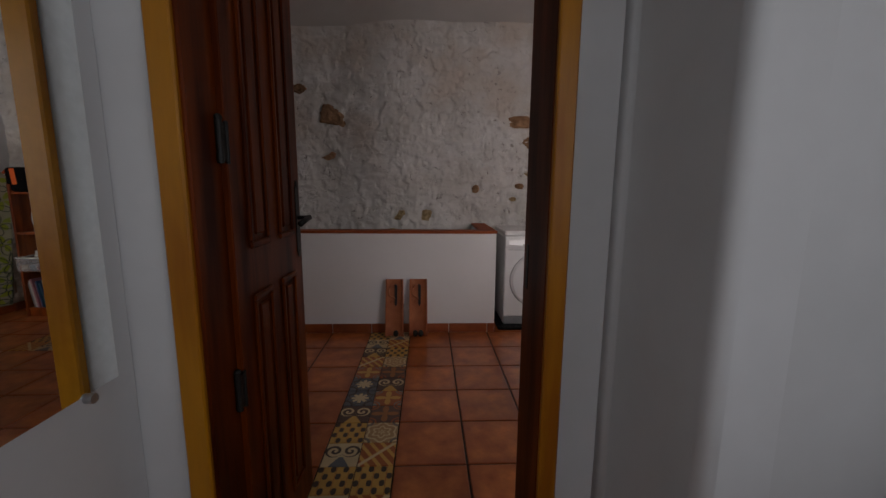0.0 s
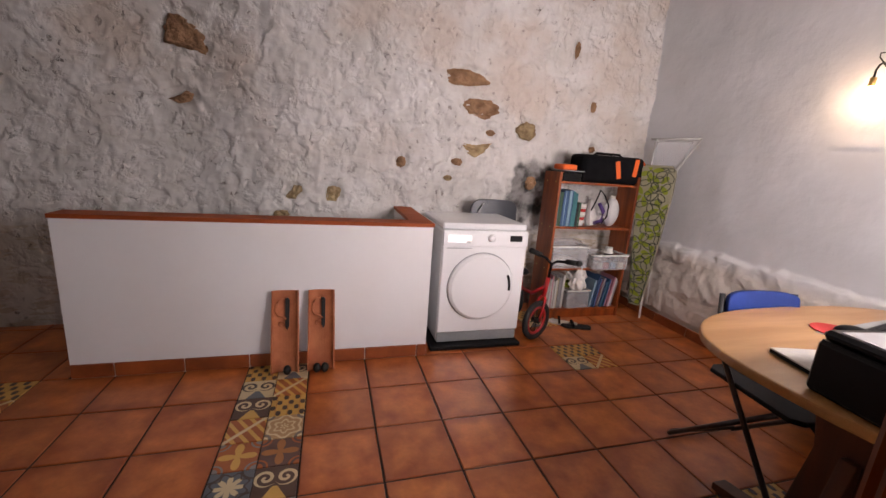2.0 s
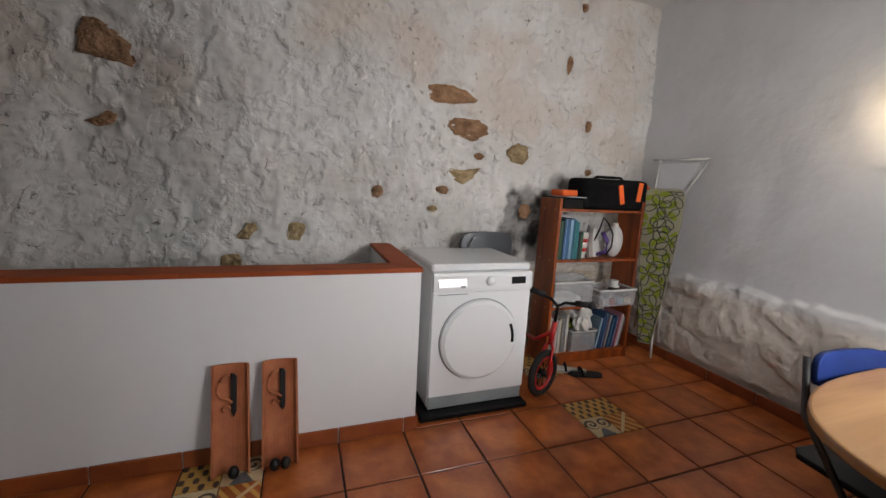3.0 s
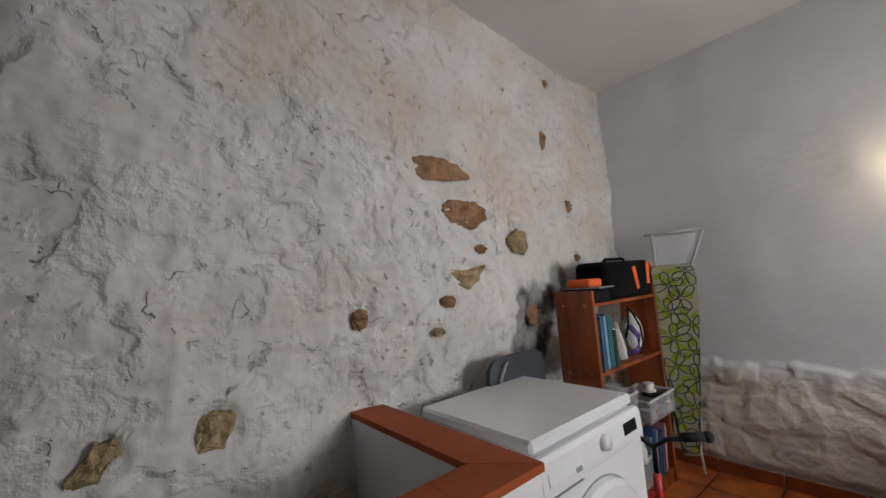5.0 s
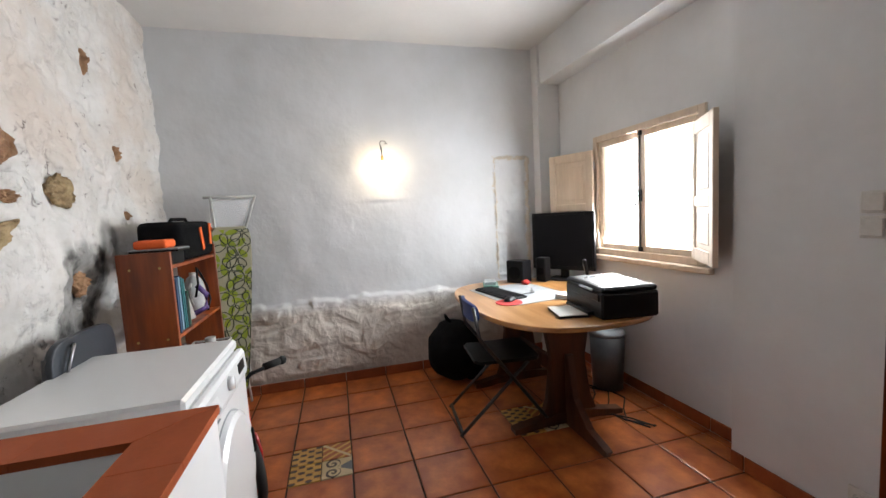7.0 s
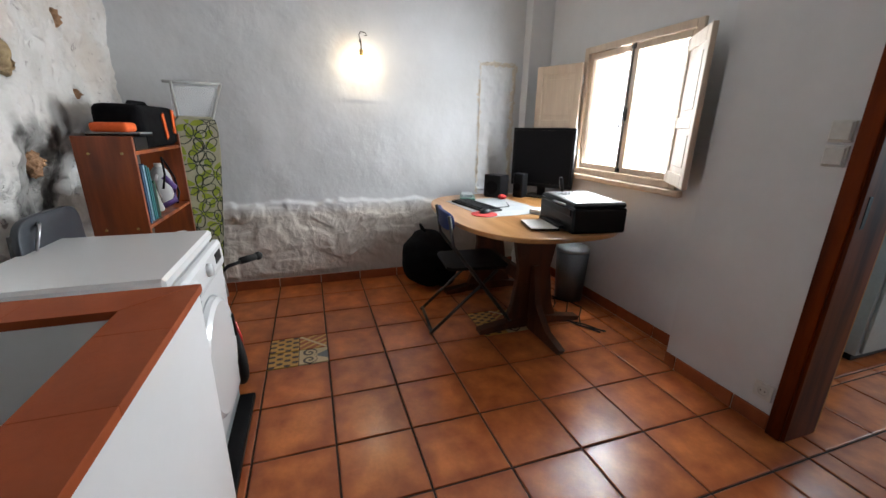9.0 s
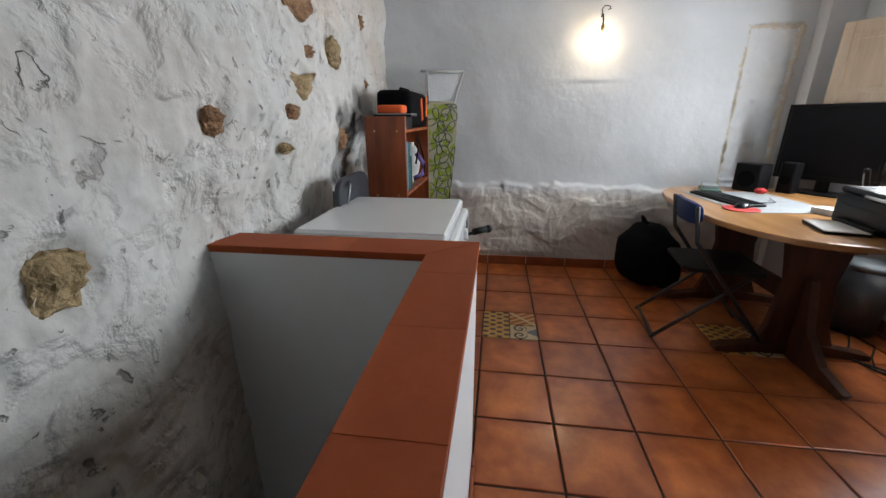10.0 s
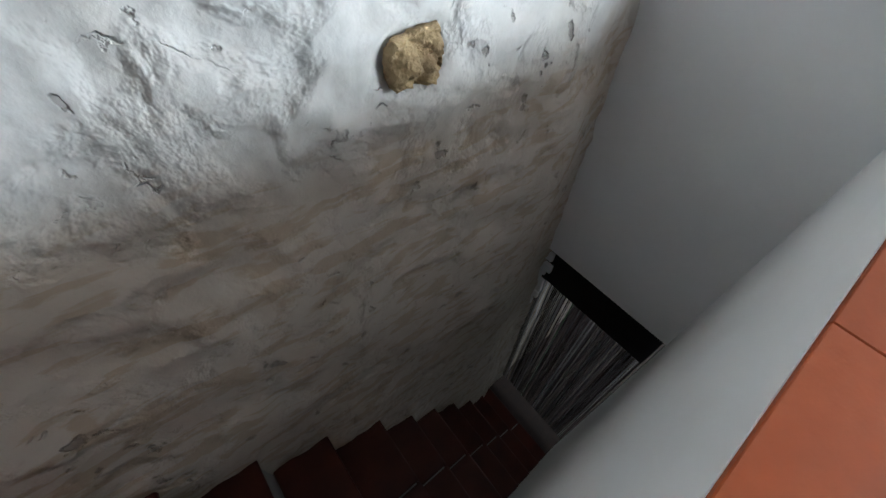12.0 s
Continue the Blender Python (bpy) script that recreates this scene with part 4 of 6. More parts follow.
for x0, x1 in ((WX0 + 0.047, mid - 0.001), (mid + 0.001, WX1 - 0.047)):
    bm = boxes((x0, x0 + 0.035, -2.41, -2.372, WZ0 + 0.047, WZ1 - 0.047), (x1 - 0.035, x1, -2.41, -2.372, WZ0 + 0.047, WZ1 - 0.047),
               (x0 + 0.0352, x1 - 0.0352, -2.41, -2.372, WZ0 + 0.047, WZ0 + 0.085), (x0 + 0.0352, x1 - 0.0352, -2.41, -2.372, WZ1 - 0.085, WZ1 - 0.047), bev=0.003)
    sash = part("sash", bm, bare_wood, win, "bare wood casement sash")
    pane = part("pane", boxes((x0 + 0.03, x1 - 0.03, -2.396, -2.392, WZ0 + 0.08, WZ1 - 0.08)), glass, sash, "clear glass pane")
    pane.visible_shadow = False
bm = bmesh.new()
cyl(bm, (mid, -2.362, WZ0 + 0.06), (mid, -2.362, WZ1 - 0.05), 0.005)
box(bm, mid - 0.012, mid + 0.012, -2.372, -2.355, WZ1 - 0.075, WZ1 - 0.045)
box(bm, mid - 0.012, mid + 0.012, -2.372, -2.355, WZ0 + 0.05, WZ0 + 0.08)
box(bm, mid - 0.010, mid + 0.010, -2.372, -2.352, 1.36, 1.44)
tube(bm, [(mid, -2.352, 1.40), (mid, -2.33, 1.40), (mid - 0.004, -2.322, 1.36), (mid - 0.004, -2.322, 1.31)], 0.006)
part("window_bolt", bm, iron_mat, win, "steel espagnolette bolt and handle")


structure("backdrop", boxes((1.36, 5.0, -3.02, -3.0, -0.5, 3.6)), daylight, "plain bright overcast daylight outside the window")


def shutter(x, y, angle, sign, name="window_shutter"):
    sh = thing(name, pose(x, y, 1.008, 0, 0, angle), "open bare wood panelled shutter beside the window", "shutter", "window shutters")
    w, h = 0.40, 0.772
    r = 0.43 * h
    bm = bmesh.new()
    for a, b, c, d in ((0.0, 0.06, 0, h), (w - 0.06, w, 0, h), (0.0602, w - 0.0602, 0, 0.07), (0.0602, w - 0.0602, h - 0.07, h), (0.0602, w - 0.0602, r - 0.03, r + 0.03)):
        box(bm, min(sign * a, sign * b), max(sign * a, sign * b), 0.0, 0.026, c, d, bev=0.003)
    part("frame", bm, bare_wood, sh)
    for c, d in ((0.065, r - 0.026), (r + 0.026, h - 0.065)):
        bm = bmesh.new()
        box(bm, min(sign * 0.055, sign * (w - 0.055)), max(sign * 0.055, sign * (w - 0.055)), 0.008, 0.018, c, d)
        box(bm, min(sign * 0.09, sign * (w - 0.09)), max(sign * 0.09, sign * (w - 0.09)), 0.005, 0.021, c + 0.035, d - 0.035, bev=0.004)
        part("panel", bm, bare_wood, sh)
    for z in (0.12, h - 0.12):
        bm = bmesh.new()
        cyl(bm, (0, 0.0, z - 0.03), (0, 0.0, z + 0.03), 0.006)
        part("hinge", bm, steel, sh, "small steel hinge")


shutter(WX1 - 0.030, -2.336, 24, 1)
shutter(WX0 + 0.062, -2.362, -35, -1)

# wall things by the door
for z0, z1 in ((1.265, 1.345), (1.175, 1.255)):
    sw = thing("light_switch", pose(0.545, SY, z0), "cream plastic rocker switch on the white wall", "switch", "wall switches")
    part("plate", boxes((-0.038, 0.038, -0.001, 0.008, 0, 0.08), bev=0.003), white_plastic, sw)
    part("rocker", boxes((-0.033, 0.033, 0.008, 0.016, 0.006, 0.074), bev=0.004), white_plastic, sw)
so = thing("wall_socket", pose(0.548, SY, 0.135), "cream plastic power socket low on the white wall", "socket")
part("plate", boxes((-0.04, 0.04, -0.001, 0.009, 0, 0.08), bev=0.003), white_plastic, so)
bm = bmesh.new()
torus(bm, (0, 0.010, 0.04), 0.022, 0.004, "y")
part("socket_ring", bm, white_plastic, so, "", True)
bm = bmesh.new()
for dx in (-0.009, 0.009):
    cyl(bm, (dx, 0.0085, 0.04), (dx, 0.011, 0.04), 0.003, n=8)
part("pin_holes", bm, black_plastic, so, "dark pin holes")

# wall lamp: bare bulb on a curled bracket
wl = thing("wall_lamp", pose(2.945, -0.75, 1.765), "small lit wall lamp with a curled wire bracket", "wall lamp")
bm = bmesh.new()
tube(bm, [(0.0, 0.0, 0.15), (-0.03, 0.0, 0.165), (-0.055, 0.0, 0.15), (-0.073, 0.0, 0.12), (-0.073, 0.0, 0.075)], 0.005)
tube(bm, [(-0.03, 0.0, 0.165), (-0.05, 0.012, 0.19), (-0.075, 0.0, 0.205), (-0.085, -0.030, 0.20), (-0.07, -0.045, 0.185), (-0.055, -0.03, 0.185)], 0.003)
part("bracket", bm, iron_mat, wl, "dark curled wire bracket", True)
bm = bmesh.new()
cyl(bm, (-0.073, 0, 0.035), (-0.073, 0, 0.085), 0.014)
part("bulb_holder", bm, brass, wl, "brass bulb holder", True)
bm = bmesh.new()
ball(bm, (-0.073, 0, 0.004), 0.034, (1, 1, 1.15), 16)
bulb = part("bulb", bm, bulb_mat, wl, "glowing warm bulb", True)
bulb.visible_shadow = False

# ---- tumble dryer on a low dark tray ----
tray = thing("dryer_tray", pose(0.765, 0.03, 0), "flat black tray under the white tumble dryer", "tray")
part("tray", boxes((0.0, 0.665, 0.0, 0.62, 0.0, 0.030), bev=0.006), black_plastic, tray)
dry = thing("tumble_dryer", pose(0.818, 0.078, 0.031), "white front-loading tumble dryer with a round door", "tumble dryer")
W, D, Hh = 0.60, 0.56, 0.835
part("body", boxes((0, W, 0.030, D, 0.0, Hh - 0.045), bev=0.012), enamel, dry)
part("worktop", boxes((-0.002, W + 0.002, 0.028, D + 0.002, Hh - 0.043, Hh), bev=0.010), enamel, dry, "white dryer top")
part("plinth", boxes((0.004, W - 0.004, 0.018, 0.029, 0.002, 0.075), bev=0.004), grey_plastic, dry, "grey plinth strip")
part("front_panel", boxes((0.0, W, 0.006, 0.0295, 0.078, Hh - 0.150), bev=0.006), enamel, dry)
panel_bm = prism([(-0.002, Hh - 0.148), (-0.004, Hh - 0.128), (0.001, Hh - 0.058), (0.010, Hh - 0.0435), (0.0295, Hh - 0.0435), (0.0295, Hh - 0.148)], 0.0, W, 0.003, Matrix(((0, 0, 1, 0), (1, 0, 0, 0), (0, 1, 0, 0), (0, 0, 0, 1))))
part("control_panel", panel_bm, enamel, dry, "white panel leaning back at its top")
TILT, SLIGHT = pose(0, 0.002, Hh - 0.092, -13), pose(0, -0.001, Hh - 0.092, -4)
part("display", box(bmesh.new(), W - 0.135, W - 0.045, -0.003, 0.002, -0.020, 0.020, bev=0.001, m=SLIGHT), black_plastic, dry, "black display")
bm = bmesh.new()
cyl(bm, SLIGHT @ Vector((0.33, 0.0, 0.0)), SLIGHT @ Vector((0.33, -0.018, 0.0)), 0.026, 0.023, 28)
part("dial", bm, enamel, dry, "white programme dial", True)
part("drawer_front", box(bmesh.new(), 0.025, 0.190, -0.006, 0.001, -0.032, 0.030, bev=0.0015, m=TILT), enamel, dry, "white water tank drawer")
part("drawer_grip", box(bmesh.new(), 0.150, 0.180, -0.008, -0.0042, -0.034, -0.020, bev=0.001, m=TILT), grey_plastic, dry)
part("slot_line", boxes((0.03, 0.20, -0.0010, 0.0065, Hh - 0.163, Hh - 0.160)), grey_plastic, dry, "thin dark slot")
cx, cz = 0.285, 0.405
dd = bmesh.new()
cyl(dd, (cx, 0.010, cz), (cx, -0.014, cz), 0.236, 0.232, 56)
cyl(dd, (cx, -0.0141, cz), (cx, -0.026, cz), 0.230, 0.214, 56)
drum_door = part("door", dd, enamel, dry, "round white dryer door")
bm = bmesh.new()
torus(bm, (cx, 0.005, cz), 0.2375, 0.0030, "y", 56, 6)
part("door_ring", bm, grey_plastic, drum_door, "thin grey ring round the dryer door", True)
bm = bmesh.new()
torus(bm, (cx, -0.026, cz), 0.200, 0.009, "y", 14, 8, 0.56, -0.10)
part("door_handle", bm, black_plastic, drum_door, "dark curved door grip", True)
for x in (0.05, W - 0.05):
    bm = bmesh.new()
    cyl(bm, (x, 0.06, 0.0), (x, 0.06, 0.01), 0.02, n=12)
    part("foot", bm, rubber, dry)

# ---- grey folding chair behind the dryer: the back shows ----
gc = thing("folding_chair", pose(1.30, 0.625, 0, 0, 0, 0), "folded grey plastic chair stored upright behind the dryer", "folding chair")
bm = bmesh.new()
out = []
for k in range(24):
    a = k * 2 * math.pi / 24
    c, s = math.cos(a), math.sin(a)
    out.append((0.20 * math.copysign(abs(c) ** 0.4, c), 0.15 * math.copysign(abs(s) ** 0.5, s)))
bm = prism(out, -0.012, 0.012, 0.005, pose(0.08, 0, 0.83, 90))
part("backrest", bm, grey_chair_mat, gc, "", True)
bm = bmesh.new()
for x in (-0.125, 0.285):
    tube(bm, [(x, 0.012, 0.0), (x, 0.012, 0.75), (x + (0.02 if x < 0 else -0.02), 0.012, 0.93)], 0.010)
part("frame", bm, chair_steel, gc, "", True)
bm = bmesh.new()
tube(bm, [(-0.06, -0.016, 0.84), (-0.065, -0.030, 0.89), (-0.03, -0.030, 0.945), (0.0, -0.016, 0.95)], 0.006)
part("grip", bm, steel, gc, "bright bent grip", True)
part("seat", boxes((-0.11, 0.27, -0.010, 0.010, 0.25, 0.62), bev=0.006), grey_chair_mat, gc)

# ---- bookcase ----
BX, BY, BW, BD, BH = 1.845, 0.470, 0.765, 0.235, 1.235
bc = thing("bookcase", pose(BX, BY, 0), "reddish brown wooden bookcase crammed with books and boxes", "bookcase")
part("side_panel", boxes((0, 0.022, 0, BD, 0, BH), bev=0.002), shelf_wood, bc)
part("side_panel", boxes((BW - 0.022, BW, 0, BD, 0, BH), bev=0.002), shelf_wood, bc)
SH = [0.085, 0.445, 0.80, 1.165]
for z in SH:
    part("shelf", boxes((0.0225, BW - 0.0225, 0.004, BD, z - 0.018, z), bev=0.0015), shelf_wood, bc)
part("plinth", boxes((0.0225, BW - 0.0225, 0.012, 0.026, 0.0, SH[0] - 0.019)), shelf_wood, bc)
for z in (0.45, 0.80, 1.165):
    for y in (0.05, 0.18):
        bm = bmesh.new()
        cyl(bm, (-0.003, y, z - 0.009), (0.001, y, z - 0.009), 0.006, n=10)
        part("screw_cap", bm, brass, bc, "small brass screw cap")

rb = random.Random(21)
book_cols = {"blue": (0.03, 0.09, 0.20), "teal": (0.02, 0.16, 0.17), "pale blue": (0.20, 0.33, 0.42), "dark green": (0.03, 0.09, 0.05), "white": (0.52, 0.51, 0.48), "black": (0.015, 0.015, 0.018),
             "red": (0.30, 0.03, 0.03), "grey": (0.22, 0.22, 0.23), "pink": (0.42, 0.18, 0.22), "cream": (0.48, 0.42, 0.30)}
book_mats = {k: mat("book_" + k.replace(" ", "_"), v, None, 0.55, bump=0.03) for k, v in book_cols.items()}


def book(x, y, z, w, d, h, color, lean=0.0, kind="book"):
    b = thing(kind, pose(x, y, z, 0, lean, 0), ("%s paperback book standing on the bookcase shelf" if h < 0.27 else "tall %s folder standing on the bookcase shelf") % color, "book" if h < 0.27 else "folder", "books on the shelves")
    part("cover", boxes((0, 0.0015, 0, d, 0, h), (w - 0.0015, w, 0, d, 0, h), (0.0016, w - 0.0016, 0, 0.0015, 0, h)), book_mats[color], b)
    part("pages", boxes((0.0018, w - 0.0018, 0.002, d - 0.003, 0.002, h - 0.003)), paper, b)


def book_row(x, x1, z, names, hmin, hmax, wmin, wmax, lean=0.0):
    while x < x1:
        w = rb.uniform(wmin, wmax)
        book(x, BY + rb.uniform(0.012, 0.03), z + 0.0005, w, rb.uniform(0.17, 0.20), rb.uniform(hmin, hmax), rb.choice(names), lean)
        x += w + 0.0015 + (0.004 if lean else 0)


book_row(BX + 0.028, BX + 0.185, SH[2], ["blue", "teal", "pale blue", "pale blue", "dark green", "white"], 0.27, 0.30, 0.012, 0.024)
book_row(BX + 0.192, BX + 0.235, SH[2], ["black", "dark green"], 0.18, 0.22, 0.014, 0.02)
book_row(BX + 0.028, BX + 0.20, SH[0], ["white", "cream", "pink", "grey", "white", "blue"], 0.24, 0.30, 0.010, 0.020)
book_row(BX + 0.47, BX + 0.70, SH[0], ["pink", "red", "white", "pale blue", "teal", "blue", "grey"], 0.23, 0.29, 0.010, 0.020, 9)

# paper bundle and white cloth on a clear box on the lower shelf
def open_box(name, m, w, d, h, label, group=""):
    o = thing(name, m, label, "storage box", group)
    t = 0.003
    bm = boxes((0, w, 0, d, 0, t), (0, w, 0, t, t, h), (0, w, d - t, d, t, h), (0, t, t, d - t, t, h), (w - t, w, t, d - t, t, h))
    part("box", bm, clear_plastic, o)
    part("rim", boxes((-0.006, w + 0.006, -0.006, 0.0, h - 0.012, h), (-0.006, w + 0.006, d, d + 0.006, h - 0.012, h), (-0.006, 0, 0, d, h - 0.012, h), (w, w + 0.006, 0, d, h - 0.012, h)), white_plastic, o)
    return o


open_box("clear_storage_box", pose(BX + 0.235, BY + 0.01, SH[0] + 0.0005), 0.22, 0.19, 0.16, "clear plastic box holding crumpled cloth on the bottom shelf", "clear boxes")
open_box("clear_storage_box", pose(BX + 0.035, BY + 0.005, SH[1] + 0.0005), 0.34, 0.21, 0.19, "clear plastic box with papers on the middle shelf", "clear boxes")
open_box("clear_storage_box", pose(BX + 0.40, BY - 0.045, SH[1] + 0.0005), 0.34, 0.22, 0.13, "clear plastic box full of small oddments", "clear boxes")


def crumple(name, c, s, material, label, category, seed, amp=0.35):
    bm = bmesh.new()
    bmesh.ops.create_icosphere(bm, subdivisions=4, radius=1)
    for v in bm.verts:
        k = 1 + amp * noise.noise(v.co * 1.7 + Vector((seed, 0, 0))) + amp * 0.6 * noise.noise(v.co * 4.1 + Vector((0, seed, 0)))
        v.co = Vector((v.co.x * s[0] * k, v.co.y * s[1] * k, max(v.co.z * k, -0.75) * s[2]))
    return tagged(mesh_object(name, bm, material, None, "", True), label, category)


def put(ob, x, y, z):
    ob.location = (x, y, z)
    return ob


put(crumple("crumpled_cloth", 0, (0.085, 0.06, 0.105), paper, "crumpled white cloth lying on the clear box", "cloth", 3.0, 0.6), BX + 0.33, BY + 0.05, SH[0] + 0.16 + 0.085)
put(crumple("green_cloth", 0, (0.07, 0.06, 0.03), lime, "crumpled lime green cloth on the clear box", "cloth", 5.0), BX + 0.27, BY + 0.12, SH[0] + 0.165 + 0.022)
put(crumple("paper_pile", 0, (0.13, 0.08, 0.045), paper, "loose pile of papers inside the clear box", "papers", 8.0, 0.2), BX + 0.20, BY + 0.11, SH[1] + 0.04)
put(crumple("plastic_bag", 0, (0.15, 0.08, 0.028), clear_plastic, "crinkled clear plastic bag on the storage box", "plastic bag", 11.0, 0.4), BX + 0.20, BY + 0.10, SH[1] + 0.19 + 0.021)
for i, (dx, dz, cname) in enumerate(((0.04, 0.02, "white"), (0.11, 0.02, "red"), (0.18, 0.02, "pale blue"), (0.25, 0.02, "cream"), (0.08, 0.075, "grey"), (0.20, 0.075, "black"))):
    o = thing("small_carton", pose(BX + 0.41 + dx, BY - 0.03, SH[1] + dz - 0.014, 0, 0, rb.uniform(-8, 8)), "small %s carton among oddments in the clear box" % cname, "carton")
    part("carton", boxes((0, 0.055, 0, 0.12, 0, 0.05), bev=0.002), book_mats[cname], o)
bm = bmesh.new()
cyl(bm, (0, 0, 0), (0, 0, 0.012), 0.04, n=20)
cyl(bm, (0, 0, 0.012), (0, 0, 0.05), 0.028, 0.032, n=20)
put(tagged(mesh_object("white_tape_roll", bm, paper), "white paper tape roll on the oddments", "tape roll"), BX + 0.60, BY + 0.04, SH[1] + 0.131)

# iron, mug and container on the upper shelf
ir = thing("clothes_iron", pose(BX + 0.405, BY + 0.07, SH[2], 0, 0, 20), "white and purple steam iron standing on its heel", "iron")
bm = prism([(-0.055, 0), (-0.05, 0.10), (-0.03, 0.19), (0, 0.245), (0.03, 0.19), (0.05, 0.10), (0.055, 0)], 0.0, 0.012, 0.002, pose(0, 0.03, 0, 90 - 12))
part("soleplate", bm, steel, ir, "steel soleplate")
bm = prism([(-0.05, 0.0), (-0.045, 0.10), (-0.02, 0.19), (0, 0.225), (0.02, 0.19), (0.045, 0.10), (0.05, 0.0)], 0.0125, 0.055, 0.010, pose(0, 0.03, 0, 90 - 12))
part("body", bm, white_plastic, ir, "white body")
bm = bmesh.new()
tube(bm, [(0, -0.02, 0.03), (0, -0.085, 0.06), (0, -0.09, 0.14), (0, -0.045, 0.20)], 0.016, 10)
part("handle", bm, purple, ir, "purple handle", True)
bm = bmesh.new()
tube(bm, [(0.0, -0.09, 0.04), (0.03, -0.11, 0.10), (0.05, -0.10, 0.19), (0.02, -0.07, 0.27), (-0.02, -0.05, 0.31), (-0.06, -0.05, 0.22), (-0.08, -0.03, 0.14)], 0.006)
part("cord", bm, black_plastic, ir, "black power cord", True)
mug = thing("striped_pot", pose(BX + 0.29, BY + 0.10, SH[2]), "white pot with red bands on the shelf", "pot")
for z0, z1, m_, nm in ((0.0, 0.05, white_plastic, "bowl"), (0.0505, 0.075, red_pad, "red_band"), (0.0755, 0.12, white_plastic, "bowl"), (0.1205, 0.145, red_pad, "red_band"), (0.1455, 0.19, white_plastic, "bowl")):
    bm = bmesh.new()
    cyl(bm, (0, 0, z0), (0, 0, z1), 0.040 + z0 * 0.08, 0.040 + z1 * 0.08, 24)
    part(nm, bm, m_, mug, "", True)
cont = thing("plastic_container", pose(BX + 0.60, BY + 0.10, SH[2]), "milky white plastic bottle with a handle", "plastic bottle")
bm = bmesh.new()
ball(bm, (0, 0, 0.125), 0.125, (0.55, 0.5, 1.0), 20)
part("body", bm, mat("milky_plastic", (0.55, 0.56, 0.56), None, 0.35, bump=0), cont, "", True)
bm = bmesh.new()
cyl(bm, (0, 0, 0.24), (0, 0, 0.262), 0.022)
part("cap", bm, white_plastic, cont)
bm = bmesh.new()
tube(bm, [(-0.045, 0.0, 0.20), (-0.085, 0.0, 0.17), (-0.085, 0.0, 0.10), (-0.055, 0, 0.06)], 0.008)
part("handle", bm, white_plastic, cont, "", True)

# bag, laptop and orange case on top
bag = thing("tool_bag", pose(BX + 0.20, BY + 0.01, SH[3]), "black fabric bag with orange straps on the bookcase", "bag")
bm = bmesh.new()
box(bm, 0.0, 0.60, 0.0, 0.215, 0.0005, 0.225, bev=0.05, seg=3)
for v in bm.verts:
    v.co += v.normal * 0.006 * noise.noise(v.co * 9)
part("body", bm, black_cloth, bag, "", True)
for x, tilt in ((0.33, -14), (0.50, 5)):
    part("strap", prism([(-0.02, -0.07), (0.02, -0.07), (0.02, 0.07), (-0.02, 0.07)], -0.003, 0.003, 0.001, pose(x, -0.006, 0.115 if x < 0.4 else 0.14, 90, tilt, 0)), orange_cloth, bag, "orange strap")
bm = bmesh.new()
tube(bm, [(0.15, 0.10, 0.218), (0.18, 0.10, 0.238), (0.40, 0.10, 0.240), (0.43, 0.10, 0.218)], 0.010)
part("handle", bm, black_cloth, bag, "", True)
bm = bmesh.new()
tube(bm, [(0.585, 0.03, 0.20), (0.612, 0.0, 0.15), (0.612, 0.02, 0.09), (0.60, 0.10, 0.04)], 0.010)
part("side_strap", bm, orange_cloth, bag, "orange side strap", True)
lap = thing("laptop", pose(BX + 0.015, BY - 0.02, SH[3] + 0.0705), "closed thin black laptop lying on the bookcase", "laptop")
bx = thing("black_box", pose(BX + 0.03, BY + 0.0, SH[3] + 0.0005), "flat black box on the bookcase top", "box")
part("box", boxes((0.0, 0.165, 0.0, 0.20, 0.0, 0.069), bev=0.006), black_plastic, bx)
lap.matrix_basis = pose(BX + 0.025, BY - 0.03, SH[3] + 0.0705)
part("base", boxes((0, 0.17, 0, 0.22, 0, 0.009), bev=0.003), black_plastic, lap)
part("lid", boxes((0, 0.17, 0, 0.22, 0.0095, 0.016), bev=0.002), grey_plastic, lap)
oc = thing("orange_case", pose(BX + 0.03, BY + 0.02, SH[3] + 0.087), "small rounded orange case on the laptop", "case")
bm = bmesh.new()
box(bm, 0, 0.13, 0, 0.15, 0, 0.045, bev=0.018, seg=3)
part("case", bm, orange_cloth, oc, "", True)

# ---- folded ironing board against the east wall ----
ib = thing("ironing_board", pose(2.745, 0.43, 0), "folded ironing board with green leaf print cover against the wall", "ironing board")
wide, rise = Vector((0.53, -0.848, 0)), Vector((-0.05, -0.043, 1.22)).normalized()
deep = rise.cross(wide).normalized()
wide = deep.cross(rise).normalized()
ibm = Matrix.Translation((0, 0, 0.12)) @ Matrix((wide, deep, rise)).transposed().to_4x4()
BOARD = 1.225


def board_half(v):
    """Half the width of the board at a share v of its length."""
    return 0.136 * min(1.0, 0.32 + 0.80 * v ** 0.75) * (1.0 if v < 0.93 else 0.72 + 0.28 * math.sqrt(max(0.0, 1 - ((v - 0.93) / 0.07) ** 2)))


side = [(board_half(k / 32), BOARD * k / 32) for k in range(33)]
bm = prism(side + [(-w, z) for w, z in reversed(side)], -0.017, 0.017, 0.008, ibm @ pose(0, 0, 0, 90))
part("board", bm, linen, ib, "pale padded board cover")
rl = random.Random(8)


